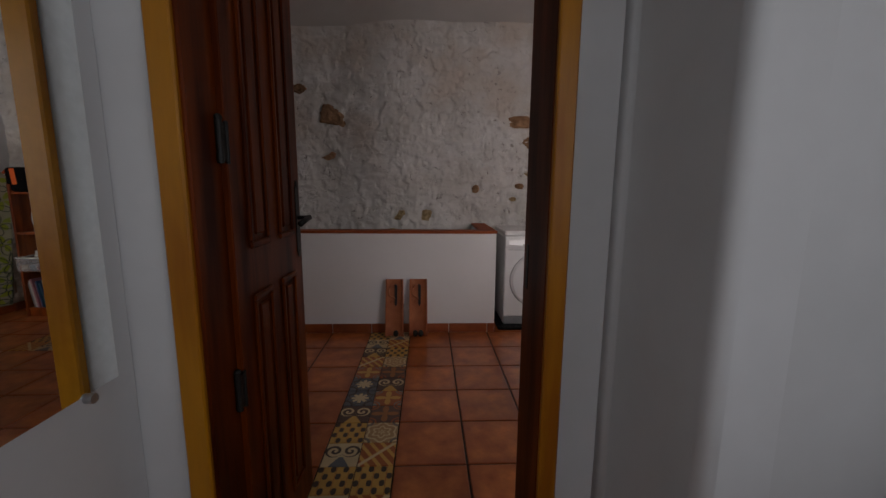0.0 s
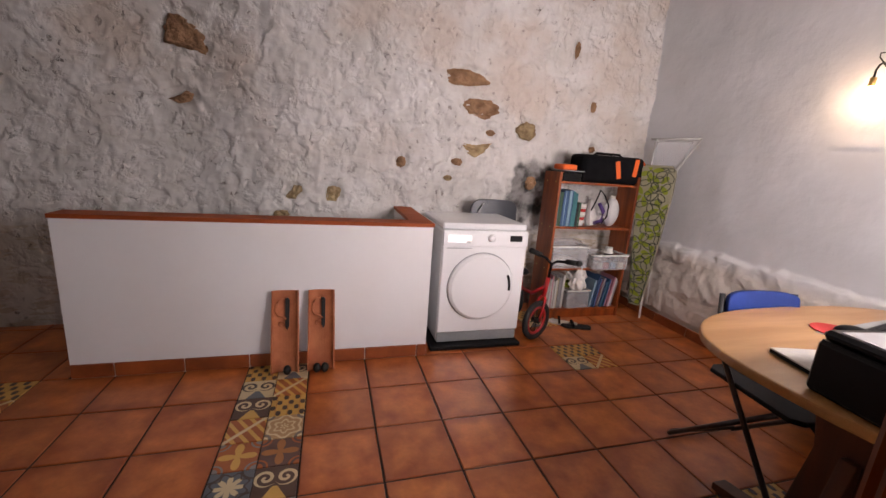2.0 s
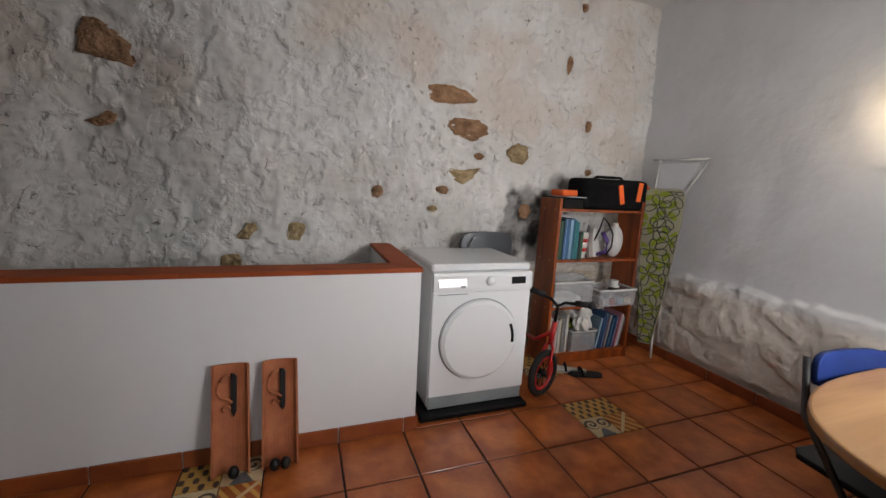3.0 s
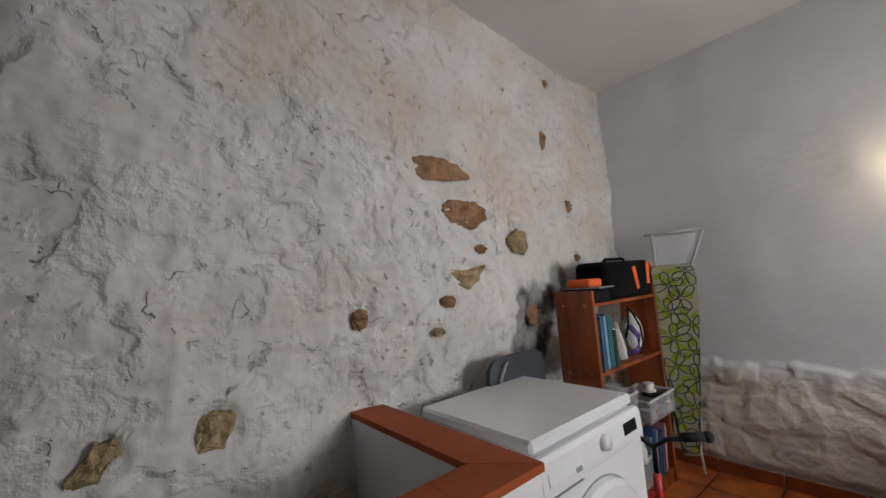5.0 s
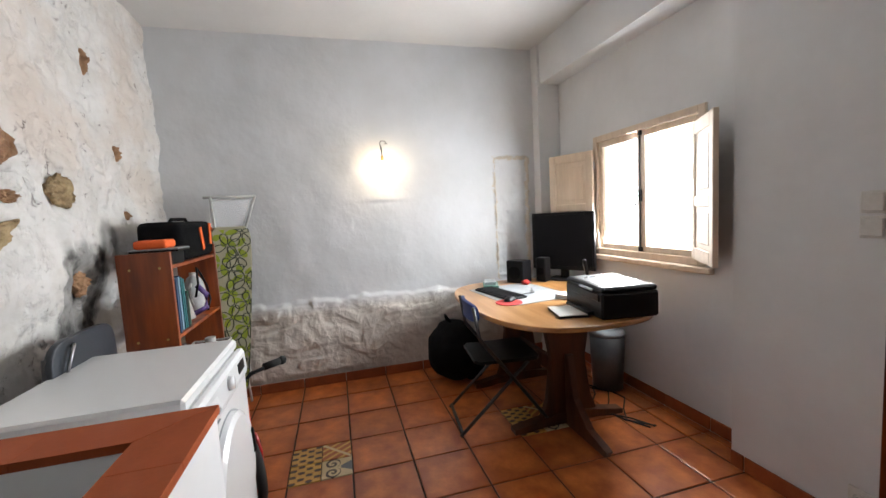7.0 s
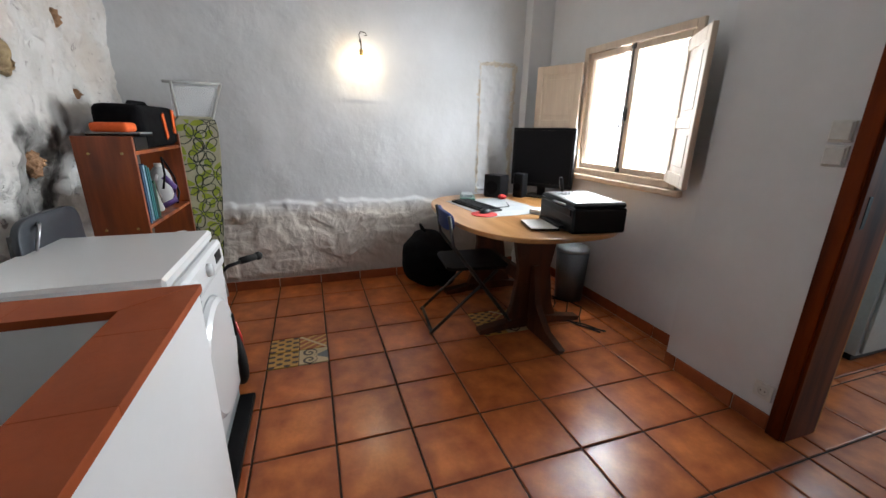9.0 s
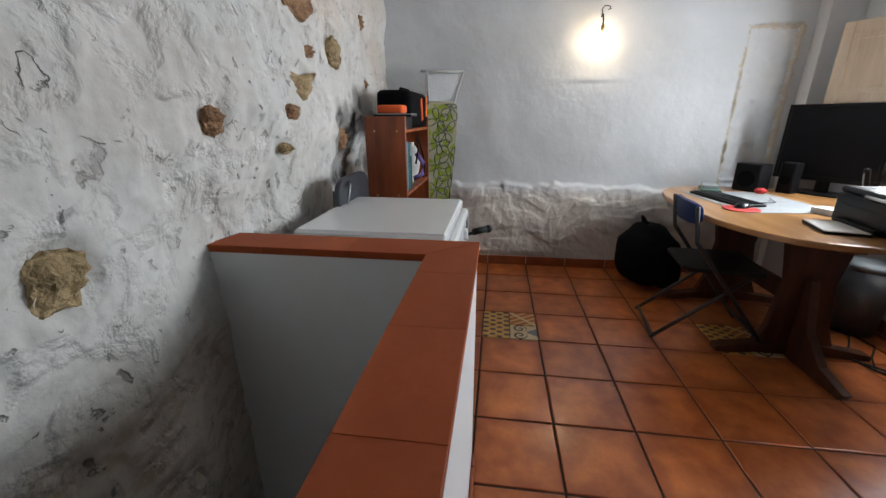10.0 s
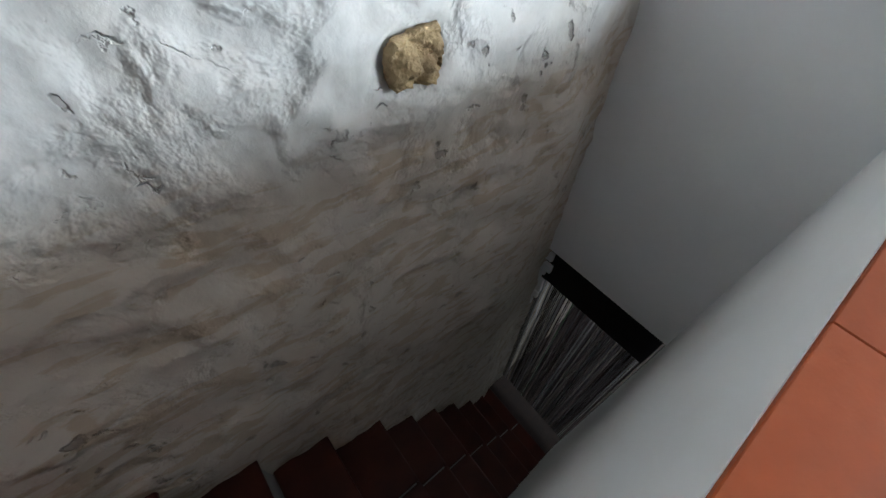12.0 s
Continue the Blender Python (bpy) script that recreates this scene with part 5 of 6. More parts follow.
def petal(reach_, half, a, c, clip):
    """A petal's outline from c in the direction a, kept on the board."""
    pts = []
    for k in range(13):
        t = 2 * math.pi * k / 13
        u, v = reach_ * (0.55 - 0.45 * math.cos(t)), half * math.sin(t) * (0.75 - 0.25 * math.cos(t))
        x, y = c[0] + u * math.cos(a) - v * math.sin(a), c[1] + u * math.sin(a) + v * math.cos(a)
        y = min(max(y, 0.02), BOARD - 0.02)
        w = board_half(y / BOARD) - clip
        pts.append((min(max(x, -w), w), y))
    return pts


def flat_leaf(bm, pts, z0, z1):
    lo, hi = [bm.verts.new((x, y, z0)) for x, y in pts], [bm.verts.new((x, y, z1)) for x, y in pts]
    bm.faces.new(hi)
    for k in range(len(pts)):
        bm.faces.new((lo[k], lo[(k + 1) % len(pts)], hi[(k + 1) % len(pts)], hi[k]))


for i in range(12):
    y, x = 0.09 + 1.08 * i / 11, (-0.065 if i % 2 else 0.055) + rl.uniform(-0.02, 0.02)
    bm = bmesh.new()
    a0 = rl.uniform(0, 6.28)
    for k in range(4):
        flat_leaf(bm, petal(rl.uniform(0.075, 0.100), 0.027, a0 + k * 1.55 + rl.uniform(-0.2, 0.2), (x, y), 0.012), 0.0165, 0.0180 + 0.0003 * k)
    bmesh.ops.transform(bm, matrix=ibm @ pose(0, 0, 0, 90), verts=bm.verts[:])
    part("leaf_print", bm, lime, ib, "lime green leaf")
for i in range(14):
    y, x = 0.05 + 1.13 * i / 13, (0.06 if i % 2 else -0.05) + rl.uniform(-0.03, 0.03)
    bm = bmesh.new()
    a0 = rl.uniform(0, 6.28)
    for k in range(4):
        pts = petal(rl.uniform(0.080, 0.105), 0.031, a0 + k * 1.57 + rl.uniform(-0.15, 0.15), (x, y), 0.008)
        tube(bm, [(p[0], p[1], 0.0188) for p in pts + pts[:1]], 0.0032, 5)
    bmesh.ops.transform(bm, matrix=ibm @ pose(0, 0, 0, 90), verts=bm.verts[:])
    part("flower_print", bm, dark_leaf, ib, "dark outlined flower")
rest_tube = mat("dull_pale_tube", (0.42, 0.42, 0.41), None, 0.5, bump=0.02)
REST = ((-0.125, 0.10, 1.43), (0.235, 0.115, 1.445))
for a, b in ((REST[0], REST[1]), ((0.10, 0.03, 1.15), REST[1]), ((-0.08, 0.03, 1.15), (-0.08, 0.10, 1.432)), ((-0.09, 0.04, 0.10), (-0.02, 0.05, 1.20)), ((0.09, 0.04, 0.02), (0.02, 0.05, 1.20)), ((0.045, 0.03, 0.2), (0.065, -0.01, -0.108))):
    bm = bmesh.new()
    cyl(bm, ibm @ Vector(a), ibm @ Vector(b), 0.009, n=10)
    part("leg", bm, white_plastic if a[2] < 1.0 else rest_tube, ib, "pale metal tube", True)
rest_bm = prism([(-0.09, 1.20), (0.12, 1.20), (0.19, 1.42), (-0.09, 1.41)], -0.092, -0.086, 0.002, ibm @ pose(0, 0, 0, 90))
part("iron_rest", rest_bm, clear_plastic, ib, "milky plastic iron rest")

# ---- child's balance bike beside the dryer ----
bk = thing("balance_bike", pose(1.59, 0.125, 0, 0, 0, 80), "small red and black child's balance bike leaning by the dryer", "bicycle")
STEER = pose(0, 0, 0, 0, 0, -56)
for x, nm in ((0.0, "front_wheel"), (0.52, "rear_wheel")):
    bm = bmesh.new()
    torus(bm, (x, 0, 0.152), 0.128, 0.022, "y", 36, 10)
    bmesh.ops.transform(bm, matrix=STEER if x == 0 else Matrix.Identity(4), verts=bm.verts[:])
    wh = part(nm, bm, rubber, bk, "black rubber tyre", True)
    bm = bmesh.new()
    torus(bm, (x, 0, 0.152), 0.100, 0.013, "y", 36, 8)
    bmesh.ops.transform(bm, matrix=STEER if x == 0 else Matrix.Identity(4), verts=bm.verts[:])
    part("rim", bm, red_paint, wh, "red wheel rim", True)
    bm = bmesh.new()
    cyl(bm, (x, -0.03, 0.152), (x, 0.03, 0.152), 0.020, n=14)
    for k in range(8):
        a = k * math.pi / 4
        cyl(bm, (x, 0, 0.152), (x + 0.1 * math.cos(a), 0, 0.152 + 0.1 * math.sin(a)), 0.004, n=6)
    bmesh.ops.transform(bm, matrix=STEER if x == 0 else Matrix.Identity(4), verts=bm.verts[:])
    part("spokes", bm, iron_mat, wh, "dark hub and spokes", True)
bm = bmesh.new()
tube(bm, [(0.0, 0.032, 0.152), (0.01, 0.036, 0.24), (0.045, 0.028, 0.31), (0.06, 0.0, 0.345)], 0.010)
tube(bm, [(0.0, -0.032, 0.152), (0.01, -0.036, 0.24), (0.045, -0.028, 0.31), (0.06, 0.0, 0.345)], 0.010)
cyl(bm, (0.055, 0, 0.33), (0.085, 0, 0.47), 0.017)
bmesh.ops.transform(bm, matrix=STEER, verts=bm.verts[:])
part("fork", bm, red_paint, bk, "red front fork", True)
bm = bmesh.new()
tube(bm, [(0.045, -0.05, 0.40), (0.18, -0.01, 0.30), (0.38, 0, 0.27), (0.48, 0, 0.22), (0.52, 0.0, 0.175)], 0.015)
tube(bm, [(0.42, 0, 0.26), (0.44, 0, 0.38)], 0.012)
part("frame", bm, red_paint, bk, "red frame", True)
bm = bmesh.new()
ball(bm, (0.45, 0, 0.40), 0.07, (1.3, 0.8, 0.35))
part("saddle", bm, black_plastic, bk, "", True)
bm = bmesh.new()
tube(bm, [(0.083, 0, 0.46), (0.10, 0, 0.57), (0.10, -0.05, 0.605), (0.115, -0.17, 0.62)], 0.010)
tube(bm, [(0.10, 0, 0.57), (0.10, 0.05, 0.605), (0.115, 0.17, 0.62)], 0.010)
bmesh.ops.transform(bm, matrix=STEER, verts=bm.verts[:])
part("handlebar", bm, black_plastic, bk, "", True)
for s in (-1, 1):
    bm = bmesh.new()
    cyl(bm, (0.115, s * 0.11, 0.615), (0.122, s * 0.20, 0.623), 0.019, n=12)
    ball(bm, (0.123, s * 0.205, 0.623), 0.023)
    bmesh.ops.transform(bm, matrix=STEER, verts=bm.verts[:])
    part("grip", bm, rubber, bk, "black rubber grip", True)

# ---- two half-pipe roof tiles with iron ornaments, leaning on the parapet ----


def ornament(x, base_y, label):
    o = thing("ornamental_roof_tile", pose(x, base_y, 0.0), label, "roof tile", "leaning roof tiles")
    h, lean = 0.475, math.atan2(-base_y - 0.012, 0.47)
    m = pose(0, 0, 0.004, -math.degrees(lean))
    bm = bmesh.new()
    n = 14
    inner, outer = [], []
    for k in range(n + 1):
        a = math.pi * k / n
        inner.append((math.cos(a), math.sin(a)))
    rows = []
    for z, w, dep in ((0.0, 0.077, 0.046), (h, 0.073, 0.034)):
        rows.append([bm.verts.new(m @ Vector((c * (w - 0.009), s * (dep - 0.009) - 0.02, z))) for c, s in inner] + [bm.verts.new(m @ Vector((c * w, s * dep - 0.02, z))) for c, s in reversed(inner)])
    a, b = rows
    q = len(a)
    for k in range(q):
        bm.faces.new((a[k], a[(k + 1) % q], b[(k + 1) % q], b[k]))
    for r in rows:
        for k in range(n):
            bm.faces.new((r[k], r[k + 1], r[q - 2 - k], r[q - 1 - k]))
    bmesh.ops.recalc_face_normals(bm, faces=bm.faces[:])
    part("tile", bm, roof_clay, o, "half-round terracotta roof tile")
    bm = prism([(-0.011, 0.27), (0.0, 0.245), (0.011, 0.27), (0.012, 0.42), (0.0, 0.435), (-0.012, 0.42)], -0.006, 0.006, 0.002, m @ pose(0.01, -0.002, 0.0, 90))
    part("iron_blade", bm, iron_mat, o, "black iron blade")
    bm = bmesh.new()
    tube(bm, [m @ Vector(p) for p in ((-0.045, -0.01, 0.40), (-0.052, -0.016, 0.36), (-0.040, -0.018, 0.335), (-0.012, -0.014, 0.325), (0.004, -0.01, 0.31))], 0.006)
    tube(bm, [m @ Vector(p) for p in ((-0.045, -0.01, 0.40), (-0.030, -0.012, 0.425), (-0.005, -0.01, 0.43))], 0.005)
    torus(bm, m @ Vector((-0.018, -0.012, 0.285)), 0.014, 0.0045, "y", 18, 6, 4.5)
    part("iron_scroll", bm, roof_clay, o, "small clay coloured scroll", True)
    bm = bmesh.new()
    cyl(bm, m @ Vector((0.0, 0.030, 0.40)), m @ Vector((0.0, 0.0, 0.43)), 0.004, n=8)
    for s in ((-0.022, 0.022) if x > 0 else (0.015,)):
        ball(bm, m @ Vector((s, -0.052, 0.030)), 0.026, (0.85, 0.9, 1.1))
    part("iron_balls", bm, iron_mat, o, "black round iron ends", True)


ornament(-0.127, -0.105, "leaning clay roof tile ornament with one black ball")
ornament(0.070, -0.100, "leaning clay roof tile ornament with two black balls")

# ---- desk with rounded top on a trestle pedestal ----
TX, TY = 2.02, -1.665
tb = thing("round_ended_table", pose(TX, TY, 0), "pine table with rounded corners on a brown wooden pedestal", "table")
out = []
for k in range(64):
    a = k * 2 * math.pi / 64
    c, s = math.cos(a), math.sin(a)
    out.append((0.745 * math.copysign(abs(c) ** 0.72, c), 0.53 * math.copysign(abs(s) ** 0.72, s)))
part("tabletop", prism(out, 0.712, 0.742, 0.008), table_wood, tb, "honey coloured pine top")
part("apron", boxes((-0.52, 0.52, -0.05, 0.05, 0.64, 0.7115), bev=0.004), leg_wood, tb)
for x in (-0.32, 0.36):
    col = prism([(-0.19, 0.0), (-0.15, 0.10), (-0.115, 0.35), (-0.17, 0.64), (0.17, 0.64), (0.115, 0.35), (0.15, 0.10), (0.19, 0.0)], -0.022, 0.022, 0.005, pose(x, 0, 0.07, 90, 0, 90))
    part("upright", col, leg_wood, tb, "shaped pedestal board")
    ft = prism([(-0.38, 0), (-0.38, 0.03), (-0.10, 0.075), (0.10, 0.075), (0.38, 0.03), (0.38, 0), (0.28, 0.0), (0.20, 0.012), (-0.20, 0.012), (-0.28, 0)], -0.035, 0.035, 0.004, pose(x, 0, 0.0, 90, 0, 90))
    part("foot", ft, leg_wood, tb, "long pedestal foot")
fm = pose(-0.32, 0, 0, 0, 0, 0)
part("foot", prism([(0.0, 0.0), (-0.36, 0.0), (-0.38, 0.035), (-0.22, 0.075), (-0.09, 0.20), (-0.03, 0.45), (0.0, 0.45)], -0.022, 0.022, 0.004, pose(-0.345, 0.01, 0, 90)), leg_wood, tb, "curved bracket foot")
part("stretcher", boxes((-0.297, 0.337, -0.02, 0.02, 0.26, 0.36), bev=0.004), leg_wood, tb)
ZT = 0.7425

# monitor
mon = thing("computer_monitor", pose(2.51, -2.175, ZT, 0, 0, 32), "black flat computer monitor on a stand", "monitor")
bm = boxes((-0.275, 0.275, 0.0, 0.030, 0.085, 0.115), (-0.275, 0.275, 0.0, 0.030, 0.545, 0.565), (-0.275, -0.255, 0.0, 0.030, 0.1155, 0.5445), (0.255, 0.275, 0.0, 0.030, 0.1155, 0.5445), bev=0.003)
part("bezel", bm, black_plastic, mon)
part("screen", boxes((-0.2548, 0.2548, 0.004, 0.027, 0.1152, 0.5448)), screen_mat, mon, "dark switched-off screen")
part("back_shell", boxes((-0.20, 0.20, -0.030, -0.0005, 0.15, 0.50), bev=0.012), black_plastic, mon)
part("stand_neck", boxes((-0.035, 0.035, -0.028, -0.004, 0.012, 0.149), bev=0.003), black_plastic, mon)
part("stand_base", boxes((-0.13, 0.13, -0.10, 0.10, 0.0, 0.0115), bev=0.004), black_plastic, mon)

# speakers
for x, y, w, d, h, a in ((2.60, -1.80, 0.165, 0.13, 0.185, 30), (2.53, -1.99, 0.09, 0.09, 0.20, 30)):
    sp = thing("desk_speaker", pose(x, y, ZT, 0, 0, a), "small black desk speaker beside the monitor", "speaker", "desk speakers")
    part("cabinet", boxes((-w / 2, w / 2, -d / 2, d / 2, 0, h), bev=0.006), black_plastic, sp)
    bm = bmesh.new()
    cyl(bm, (0, d / 2, h * 0.45), (0, d / 2 + 0.004, h * 0.45), w * 0.34, n=24)
    part("grille", bm, black_cloth, sp, "round black grille")

# printer
pr = thing("printer", pose(1.528, -1.847, ZT, 0, 0, -8.6), "black multifunction printer with a glossy lid", "printer")
part("body", boxes((-0.222, 0.222, -0.162, 0.162, 0.0, 0.140), bev=0.010), black_plastic, pr)
part("scanner_lid", boxes((-0.218, 0.218, -0.158, 0.158, 0.142, 0.170), bev=0.010), black_plastic, pr, "black scanner lid")
# plate lightened to grey, part of the window's reflection is in its colour
part("lid_plate", boxes((-0.200, 0.195, -0.145, 0.130, 0.1702, 0.1725), bev=0.001), glossy_top, pr, "glossy lid plate greyed for the window reflection")
part("paper_tray", boxes((-0.14, 0.14, 0.1625, 0.20, 0.012, 0.030), bev=0.004), black_plastic, pr, "black paper tray")
part("control_panel", boxes((-0.195, 0.195, 0.1625, 0.170, 0.095, 0.135), bev=0.002), black_plastic, pr, "black control strip")
bm = bmesh.new()
cyl(bm, (-0.12, 0.166, 0.148), (0.02, 0.166, 0.148), 0.007)
part("lid_grip", bm, steel, pr, "shiny curved lid grip", True)

# keyboard on a pale mat, mouse on a red pad, papers
dm = thing("desk_mat", pose(2.20, -1.60, ZT, 0, 0, 6), "large pale printed desk mat", "desk mat")
part("mat", boxes((-0.33, 0.31, -0.26, 0.26, 0.0, 0.002)), mat_grey, dm)
kb = thing("keyboard", pose(2.22, -1.455, ZT + 0.0022, 0, 0, 10), "black computer keyboard on the mat", "keyboard")
part("case", boxes((-0.225, 0.225, -0.078, 0.078, 0.0, 0.014), bev=0.004), black_plastic, kb)
bm = bmesh.new()
for r in range(5):
    for c in range(18):
        box(bm, -0.213 + c * 0.0238, -0.213 + c * 0.0238 + 0.020, -0.066 + r * 0.0268, -0.066 + r * 0.0268 + 0.0228, 0.0142, 0.0195)
tagged(part("keys", bm, screen_mat, kb, "rows of black keys"), kind="stuff")
pad = thing("mouse_pad", pose(1.94, -1.40, ZT + 0.0022), "round red mouse pad on the mat", "mouse pad")
bm = bmesh.new()
cyl(bm, (0, 0, 0), (0, 0, 0.003), 0.088, n=40)
part("pad", bm, red_pad, pad)
ms = thing("computer_mouse", pose(1.97, -1.42, ZT + 0.0055, 0, 0, 30), "black computer mouse on the red pad", "mouse")
bm = bmesh.new()
ball(bm, (0, 0, 0.0), 0.05, (0.62, 1.1, 0.62), 20)
bmesh.ops.delete(bm, geom=[v for v in bm.verts if v.co.z < -0.0001], context="VERTS")
part("shell", bm, black_plastic, ms, "", True)
bm = bmesh.new()
tube(bm, [(0.01, -0.05, 0.006), (0.05, -0.16, 0.004), (0.0, -0.30, 0.004), (0.10, -0.42, 0.004)], 0.0025, 6)
part("cable", bm, black_plastic, ms, "", True)
nb = thing("notebook", pose(1.55, -1.585, ZT, 0, 0, -14), "closed grey notebook with white pages", "notebook")
part("back_cover", boxes((-0.112, 0.112, -0.082, 0.082, 0.0, 0.012), bev=0.002), black_plastic, nb, "black lower cover")
part("cover", boxes((-0.112, 0.112, -0.082, 0.082, 0.0122, 0.0165), bev=0.0005), paper, nb, "pale top sheet")
st = thing("paper_stack", pose(1.87, -1.80, ZT, 0, 0, 25), "small stack of pale cards by the printer", "papers")
part("sheets", boxes((-0.07, 0.07, -0.05, 0.05, 0.0, 0.03), bev=0.001), paper, st)
gb = thing("green_tray", pose(2.55, -1.52, ZT, 0, 0, -20), "flat green and grey desk tray with papers", "desk tray")
part("tray", boxes((-0.10, 0.10, -0.06, 0.06, 0.0, 0.020), bev=0.003), mat("green_grey_plastic", (0.10, 0.22, 0.18), None, 0.5), gb)
part("papers", boxes((-0.07, 0.08, -0.04, 0.05, 0.0205, 0.045), bev=0.002), grey_plastic, gb)
rj = thing("red_cup", pose(2.46, -1.79, ZT), "small red lid on the desk", "cup")
bm = bmesh.new()
ball(bm, (0, 0, 0.02), 0.035, (1, 1, 0.6))
part("cup", bm, red_pad, rj, "", True)
ph = thing("phone_stand", pose(2.10, -2.13, ZT, -10, 0, -30), "dark handset standing behind the printer", "phone")
part("handset", boxes((-0.03, 0.03, -0.012, 0.012, 0.0, 0.215), bev=0.005), black_plastic, ph)
part("face", boxes((-0.022, 0.022, 0.0125, 0.0145, 0.12, 0.19)), grey_plastic, ph, "grey display")

# ---- blue folding chair at the desk ----
fc = thing("folding_chair", pose(1.925, -1.15, 0, 0, 0, -6), "dark blue folding chair with grey metal legs", "folding chair")
bm = bmesh.new()
out = []
for k in range(28):
    a = k * 2 * math.pi / 28
    c, s = math.cos(a), math.sin(a)
    out.append((0.185 * math.copysign(abs(c) ** 0.45, c), 0.058 * math.copysign(abs(s) ** 0.5, s)))
bm = prism(out, -0.012, 0.012, 0.005, pose(0.0, 0.055, 0.745, 84))
for v in bm.verts:
    v.co.y -= 0.9 * v.co.x ** 2
part("backrest", bm, blue_plastic, fc, "", True)
part("seat", prism([(-0.20, -0.33), (-0.19, 0.02), (-0.15, 0.05), (0.15, 0.05), (0.19, 0.02), (0.20, -0.33), (0.16, -0.36), (-0.16, -0.36)], 0.435, 0.455, 0.006), black_plastic, fc, "black seat")
for s in (-1, 1):
    bm = bmesh.new()
    tube(bm, [(s * 0.190, 0.050, 0.79), (s * 0.195, 0.02, 0.60), (s * 0.205, -0.42, 0.012)], 0.011)
    part("front_leg", bm, chair_steel, fc, "", True)
    bm = bmesh.new()
    tube(bm, [(s * 0.185, -0.28, 0.43), (s * 0.185, 0.16, 0.012)], 0.011)
    part("rear_leg", bm, chair_steel, fc, "", True)
for x, y, z in ((0.205, -0.35, 0.10), (0.185, 0.15, 0.03)):
    bm = bmesh.new()
    cyl(bm, (-x, y, z), (x, y, z), 0.010, n=10)
    part("cross_bar", bm, chair_steel, fc, "", True)

# backpack on the floor
bp = thing("backpack", pose(2.62, -1.20, 0, 0, 0, 20), "soft black backpack slumped on the floor by the wall", "backpack")
bm = bmesh.new()
bmesh.ops.create_icosphere(bm, subdivisions=4, radius=1)
for v in bm.verts:
    k = 1 + 0.12 * noise.noise(v.co * 1.6) + 0.05 * noise.noise(v.co * 5)
    v.co = Vector((v.co.x * 0.24 * k, v.co.y * 0.20 * k, max(0.0, 0.235 + v.co.z * 0.245 * k)))
part("body", bm, black_cloth, bp, "", True)
bm = bmesh.new()
ball(bm, (-0.13, -0.08, 0.13), 0.12, (0.9, 0.9, 1.05))
part("pocket", bm, black_cloth, bp, "", True)
bm = bmesh.new()
tube(bm, [(0.0, 0.02, 0.47), (0.02, 0.05, 0.52), (0.06, 0.03, 0.52), (0.07, 0.0, 0.46)], 0.011)
part("strap", bm, black_cloth, bp, "", True)

# pedal bin under the table
bi = thing("waste_bin", pose(2.03, -2.215, 0), "grey metal cylindrical waste bin under the table", "bin")
bm = bmesh.new()
cyl(bm, (0, 0, 0.0), (0, 0, 0.40), 0.105, 0.125, 32)
part("body", bm, bin_steel, bi, "", True)
bm = bmesh.new()
cyl(bm, (0, 0, 0.4005), (0, 0, 0.43), 0.128, 0.118, 32)
part("lid", bm, grey_plastic, bi, "", True)

# cable and adapters on the floor under the table
cb = thing("floor_cable", pose(2.05, -1.80, 0), "black cables lying on the floor under the table", "cable")
bm = bmesh.new()
rc = random.Random(4)
for j in range(3):
    pts = [Vector((0.25 - 0.12 * i, 0.1 * math.sin(i * 1.3 + j) + 0.05 * j - 0.3, 0.006 + 0.001 * j)) for i in range(8)]
    tube(bm, pts, 0.005, 6)
part("cable", bm, rubber, cb, "", True)

# shoes left beside the bookcase
for i, (x, y, a) in enumerate(((1.99, 0.36, 60), (2.06, 0.28, 72))):
    sh = thing("sandal", pose(x, y, 0.0, 0, 0, a), "worn black and white sandal on the tiles", "shoe", "pair of sandals")
    part("sole", prism([(-0.04, -0.11), (-0.045, 0.0), (-0.04, 0.09), (0, 0.125), (0.04, 0.09), (0.035, 0.0), (0.03, -0.11), (0, -0.125)], 0.0, 0.018, 0.004), rubber if i else paper, sh)
    bm = bmesh.new()
    tube(bm, [(-0.045, 0.03, 0.012), (-0.03, 0.035, 0.045), (0.0, 0.04, 0.055), (0.03, 0.035, 0.045), (0.042, 0.03, 0.012)], 0.009)
    part("strap", bm, black_cloth, sh, "", True)

# ---- skirting tiles ----
skirt = tagged(new("baseboard"), "clay tile skirting", "", "", "structure")
SKIRT_MESH = {}


def piece(length, h=0.078, t=0.011):
    key = round(length, 3)
    if key not in SKIRT_MESH:
        bm = boxes((-length / 2 + 0.0025, length / 2 - 0.0025, -t, 0.0, 0.0, h), bev=0.003)
        me = bpy.data.meshes.new("skirting_tile")
        bm.to_mesh(me)
        bm.free()
        me.materials.append(skirt_clay)
        SKIRT_MESH[key] = me
    return SKIRT_MESH[key]


def skirting(p, q, phase=0.0):
    """Skirting tiles along a wall line from p to q, the room on the right hand of the way."""
    p, q = Vector((*p, 0)), Vector((*q, 0))
    length = (q - p).length
    d = (q - p) / length
    ang = math.atan2(d.y, d.x)
    cuts = [0.0]
    c = phase if phase > 0.02 else T
    while c < length - 0.02:
        cuts.append(c)
        c += T
    cuts.append(length)
    for a, b in zip(cuts, cuts[1:]):
        ob = new("skirting_tile", piece(b - a))
        ob.parent = skirt
        ob.matrix_basis = Matrix.Translation(p + d * (a + b) / 2 + Vector((0, 0, 0.0005))) @ Matrix.Rotation(ang, 4, "Z")


skirting((PX0, -0.0005), (PX1, -0.0005), 0.195)
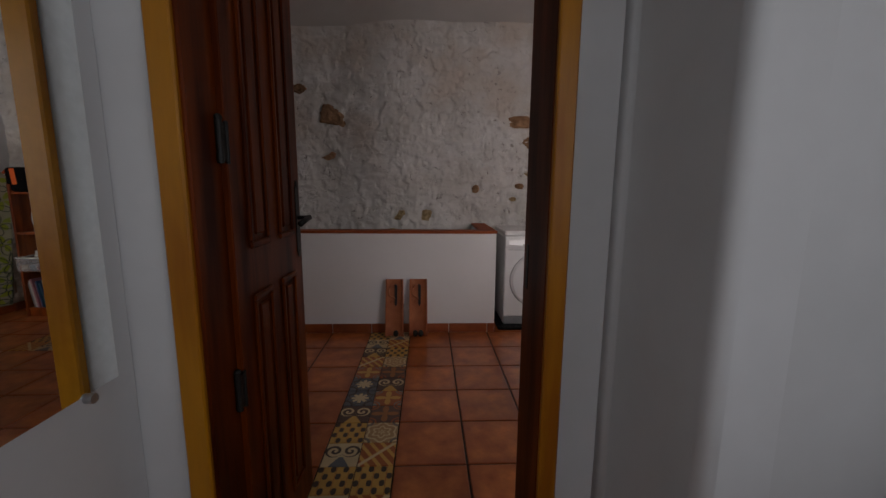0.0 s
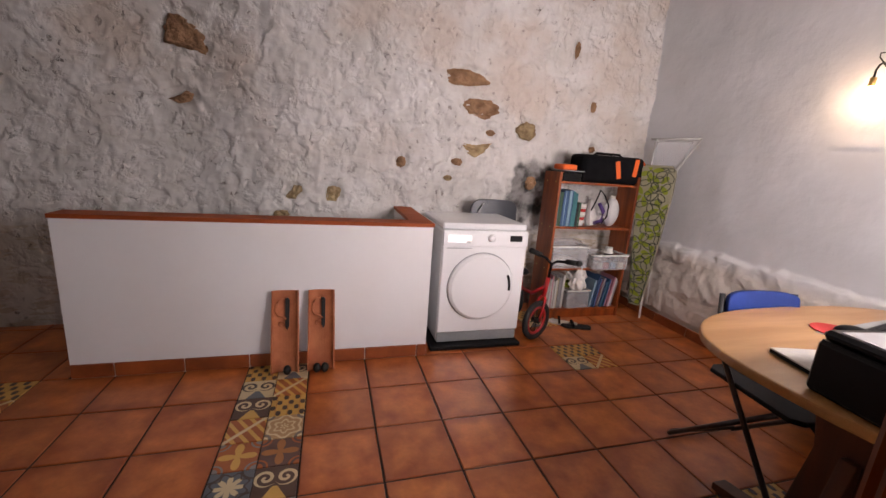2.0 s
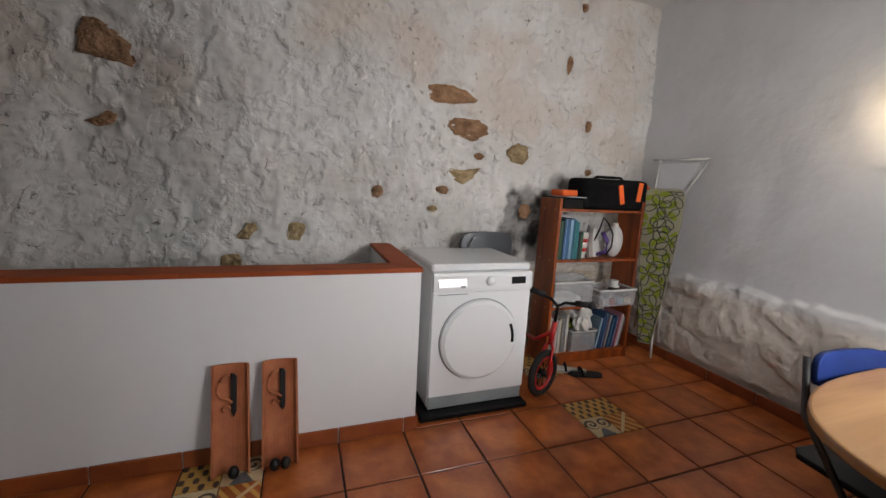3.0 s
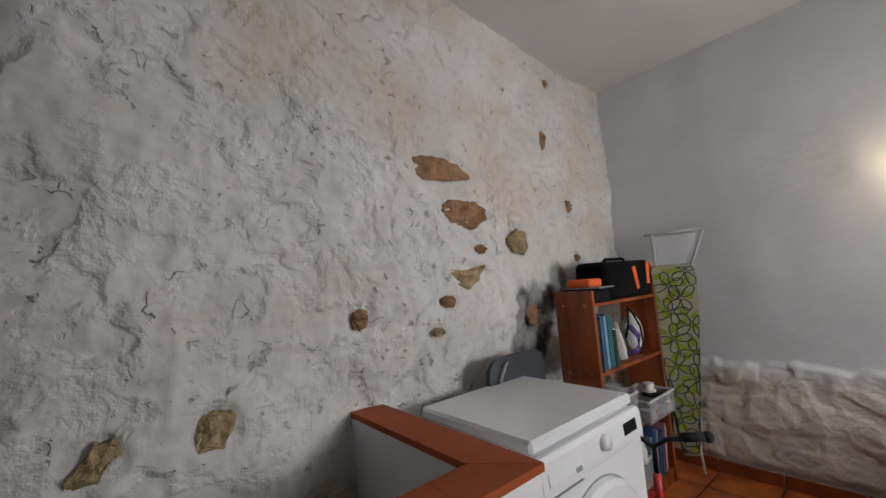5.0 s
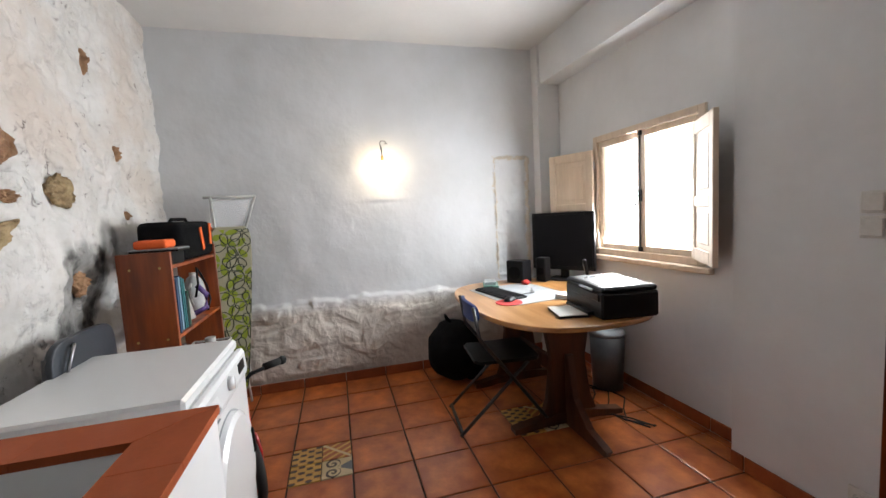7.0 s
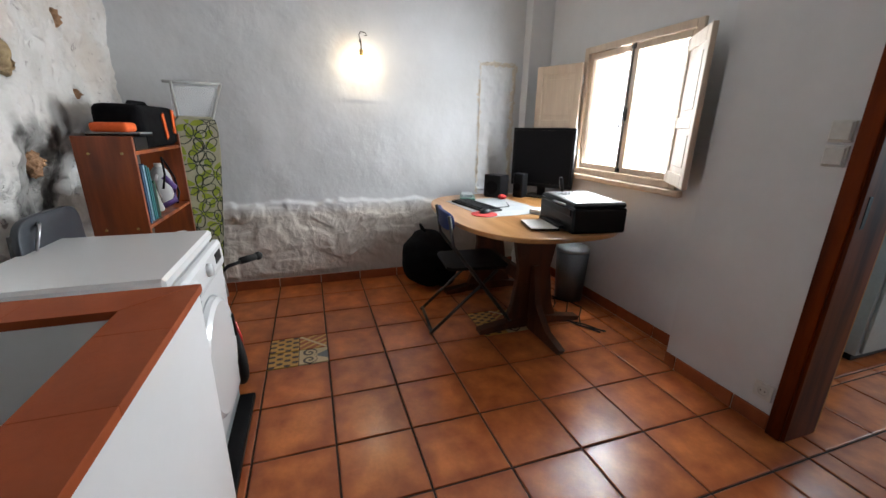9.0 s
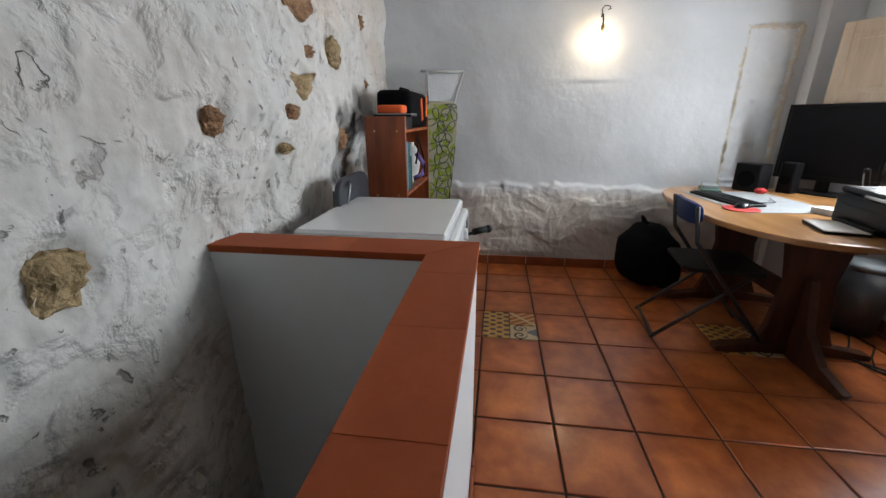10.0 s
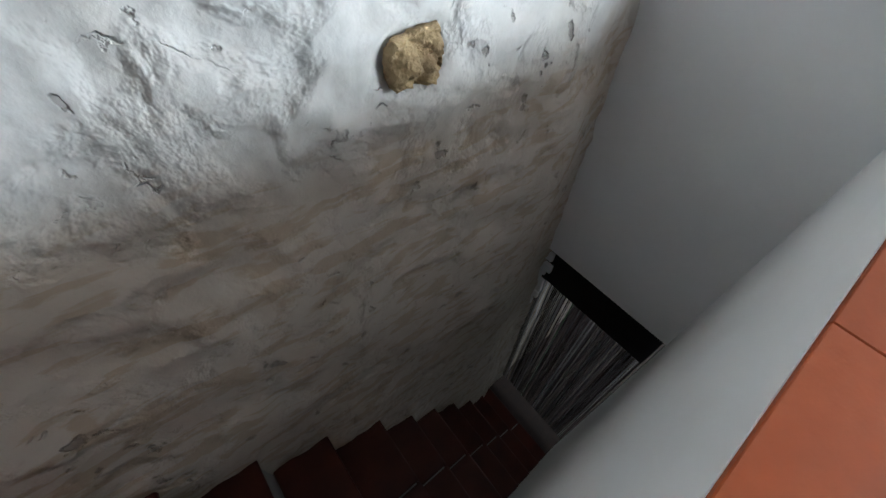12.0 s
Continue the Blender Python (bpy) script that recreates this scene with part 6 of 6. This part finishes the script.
bed = tagged(mesh_object("trim", boxes((PX1 - 0.0, PX1 + 0.010, 0.0, 0.66, 0.0, 0.078)), skirt_clay), "clay skirting by the dryer", "", "", "structure")
skirting((2.900, 0.80), (2.900, -2.16), 0.14)
skirting((2.82, NY + 0.001), (NX0 + 0.012, NY + 0.001), 0.18)
skirting((NX0 + 0.001, SY + 0.001), (DX1 + 0.075, SY + 0.001), 0.07)
skirting((DX0 - 0.075, SY + 0.001), (-2.6, SY + 0.001), 0.2)

# ---- floor tiles ----
floor = tagged(new("floor"), "terracotta tiled floor with dark joints and patterned cement tile inlays", "", "", "structure")
TILE_MESH = {}


def tile_mesh(w, d, material, bev=0.005):
    key = (round(w, 3), round(d, 3), material.name)
    if key in TILE_MESH:
        return TILE_MESH[key]
    rings = []
    for k, (inset, z) in enumerate(((0, -0.010), (0, -0.003), (bev * 0.35, -0.0009), (bev, 0.0))):
        a, b = w / 2 - inset, d / 2 - inset
        rings.append([(-a, -b, z), (a, -b, z), (a, b, z), (-a, b, z)])
    co = [c for r in rings for c in r]
    fs = [(4 * k + j, 4 * k + (j + 1) % 4, 4 * k + 4 + (j + 1) % 4, 4 * k + 4 + j) for k in range(3) for j in range(4)] + [(12, 13, 14, 15)]
    me = bpy.data.meshes.new("floor_tile")
    me.from_pydata(co, [], fs)
    me.materials.append(material)
    TILE_MESH[key] = me
    return me


G = 0.0085  # joint width
AREAS = [(-2.6, 2.905, -2.195, 0.0), (1.062, 2.828, -2.366, -2.199), (PX1 + 0.012, 2.905, 0.0, 0.86), (-2.6, -1.20, 0.0, 0.80), (-0.52, 0.62, -5.38, -2.199), (0.62, 1.15, -5.38, -2.70)]
rt = random.Random(77)
jit = random.Random(3)


def lay(cx0, cx1, cy0, cy1, small=None):
    for ax0, ax1, ay0, ay1 in AREAS:
        x0, x1, y0, y1 = max(cx0, ax0), min(cx1, ax1), max(cy0, ay0), min(cy1, ay1)
        if x1 - x0 < 0.035 or y1 - y0 < 0.035:
            continue
        g = G if small is None else 0.004
        ob = new("floor_tile" if small is None else "patterned_tile", tile_mesh(x1 - x0 - g, y1 - y0 - g, small or terracotta, 0.005 if small is None else 0.002))
        ob.parent = floor
        ob.matrix_basis = pose((x0 + x1) / 2, (y0 + y1) / 2, jit.uniform(-0.0008, 0.0004), jit.uniform(-0.12, 0.12), jit.uniform(-0.12, 0.12), 0)


FIGURES = ([1, 7, 4, 3, 6, 0, 0, 4, 1], [7, 3, 1, 2, 5, 4, 6, 5, 2])


def inlay(cx0, cy0):
    for a in range(2):
        for b in range(2):
            x, y = cx0 + a * T / 2, cy0 + b * T / 2
            row = round((-y - T / 2) / (T / 2))
            strip = cx0 < 0 and cx0 > -0.5 and 0 <= row < 9
            lay(x, x + T / 2, y, y + T / 2, tile_mats[FIGURES[a][row]] if strip else tile_mats[(7, 1, 3, 1)[2 * a + b]])


for i in range(-8, 9):
    for j in range(-17, 3):
        x0, y0 = i * T, j * T
        if i == -1 or (i, j) in ((5, -1), (5, -5), (5, 1), (-5, -1), (2, -9)):
            inlay(x0, y0)
        else:
            lay(x0, x0 + T, y0, y0 + T)
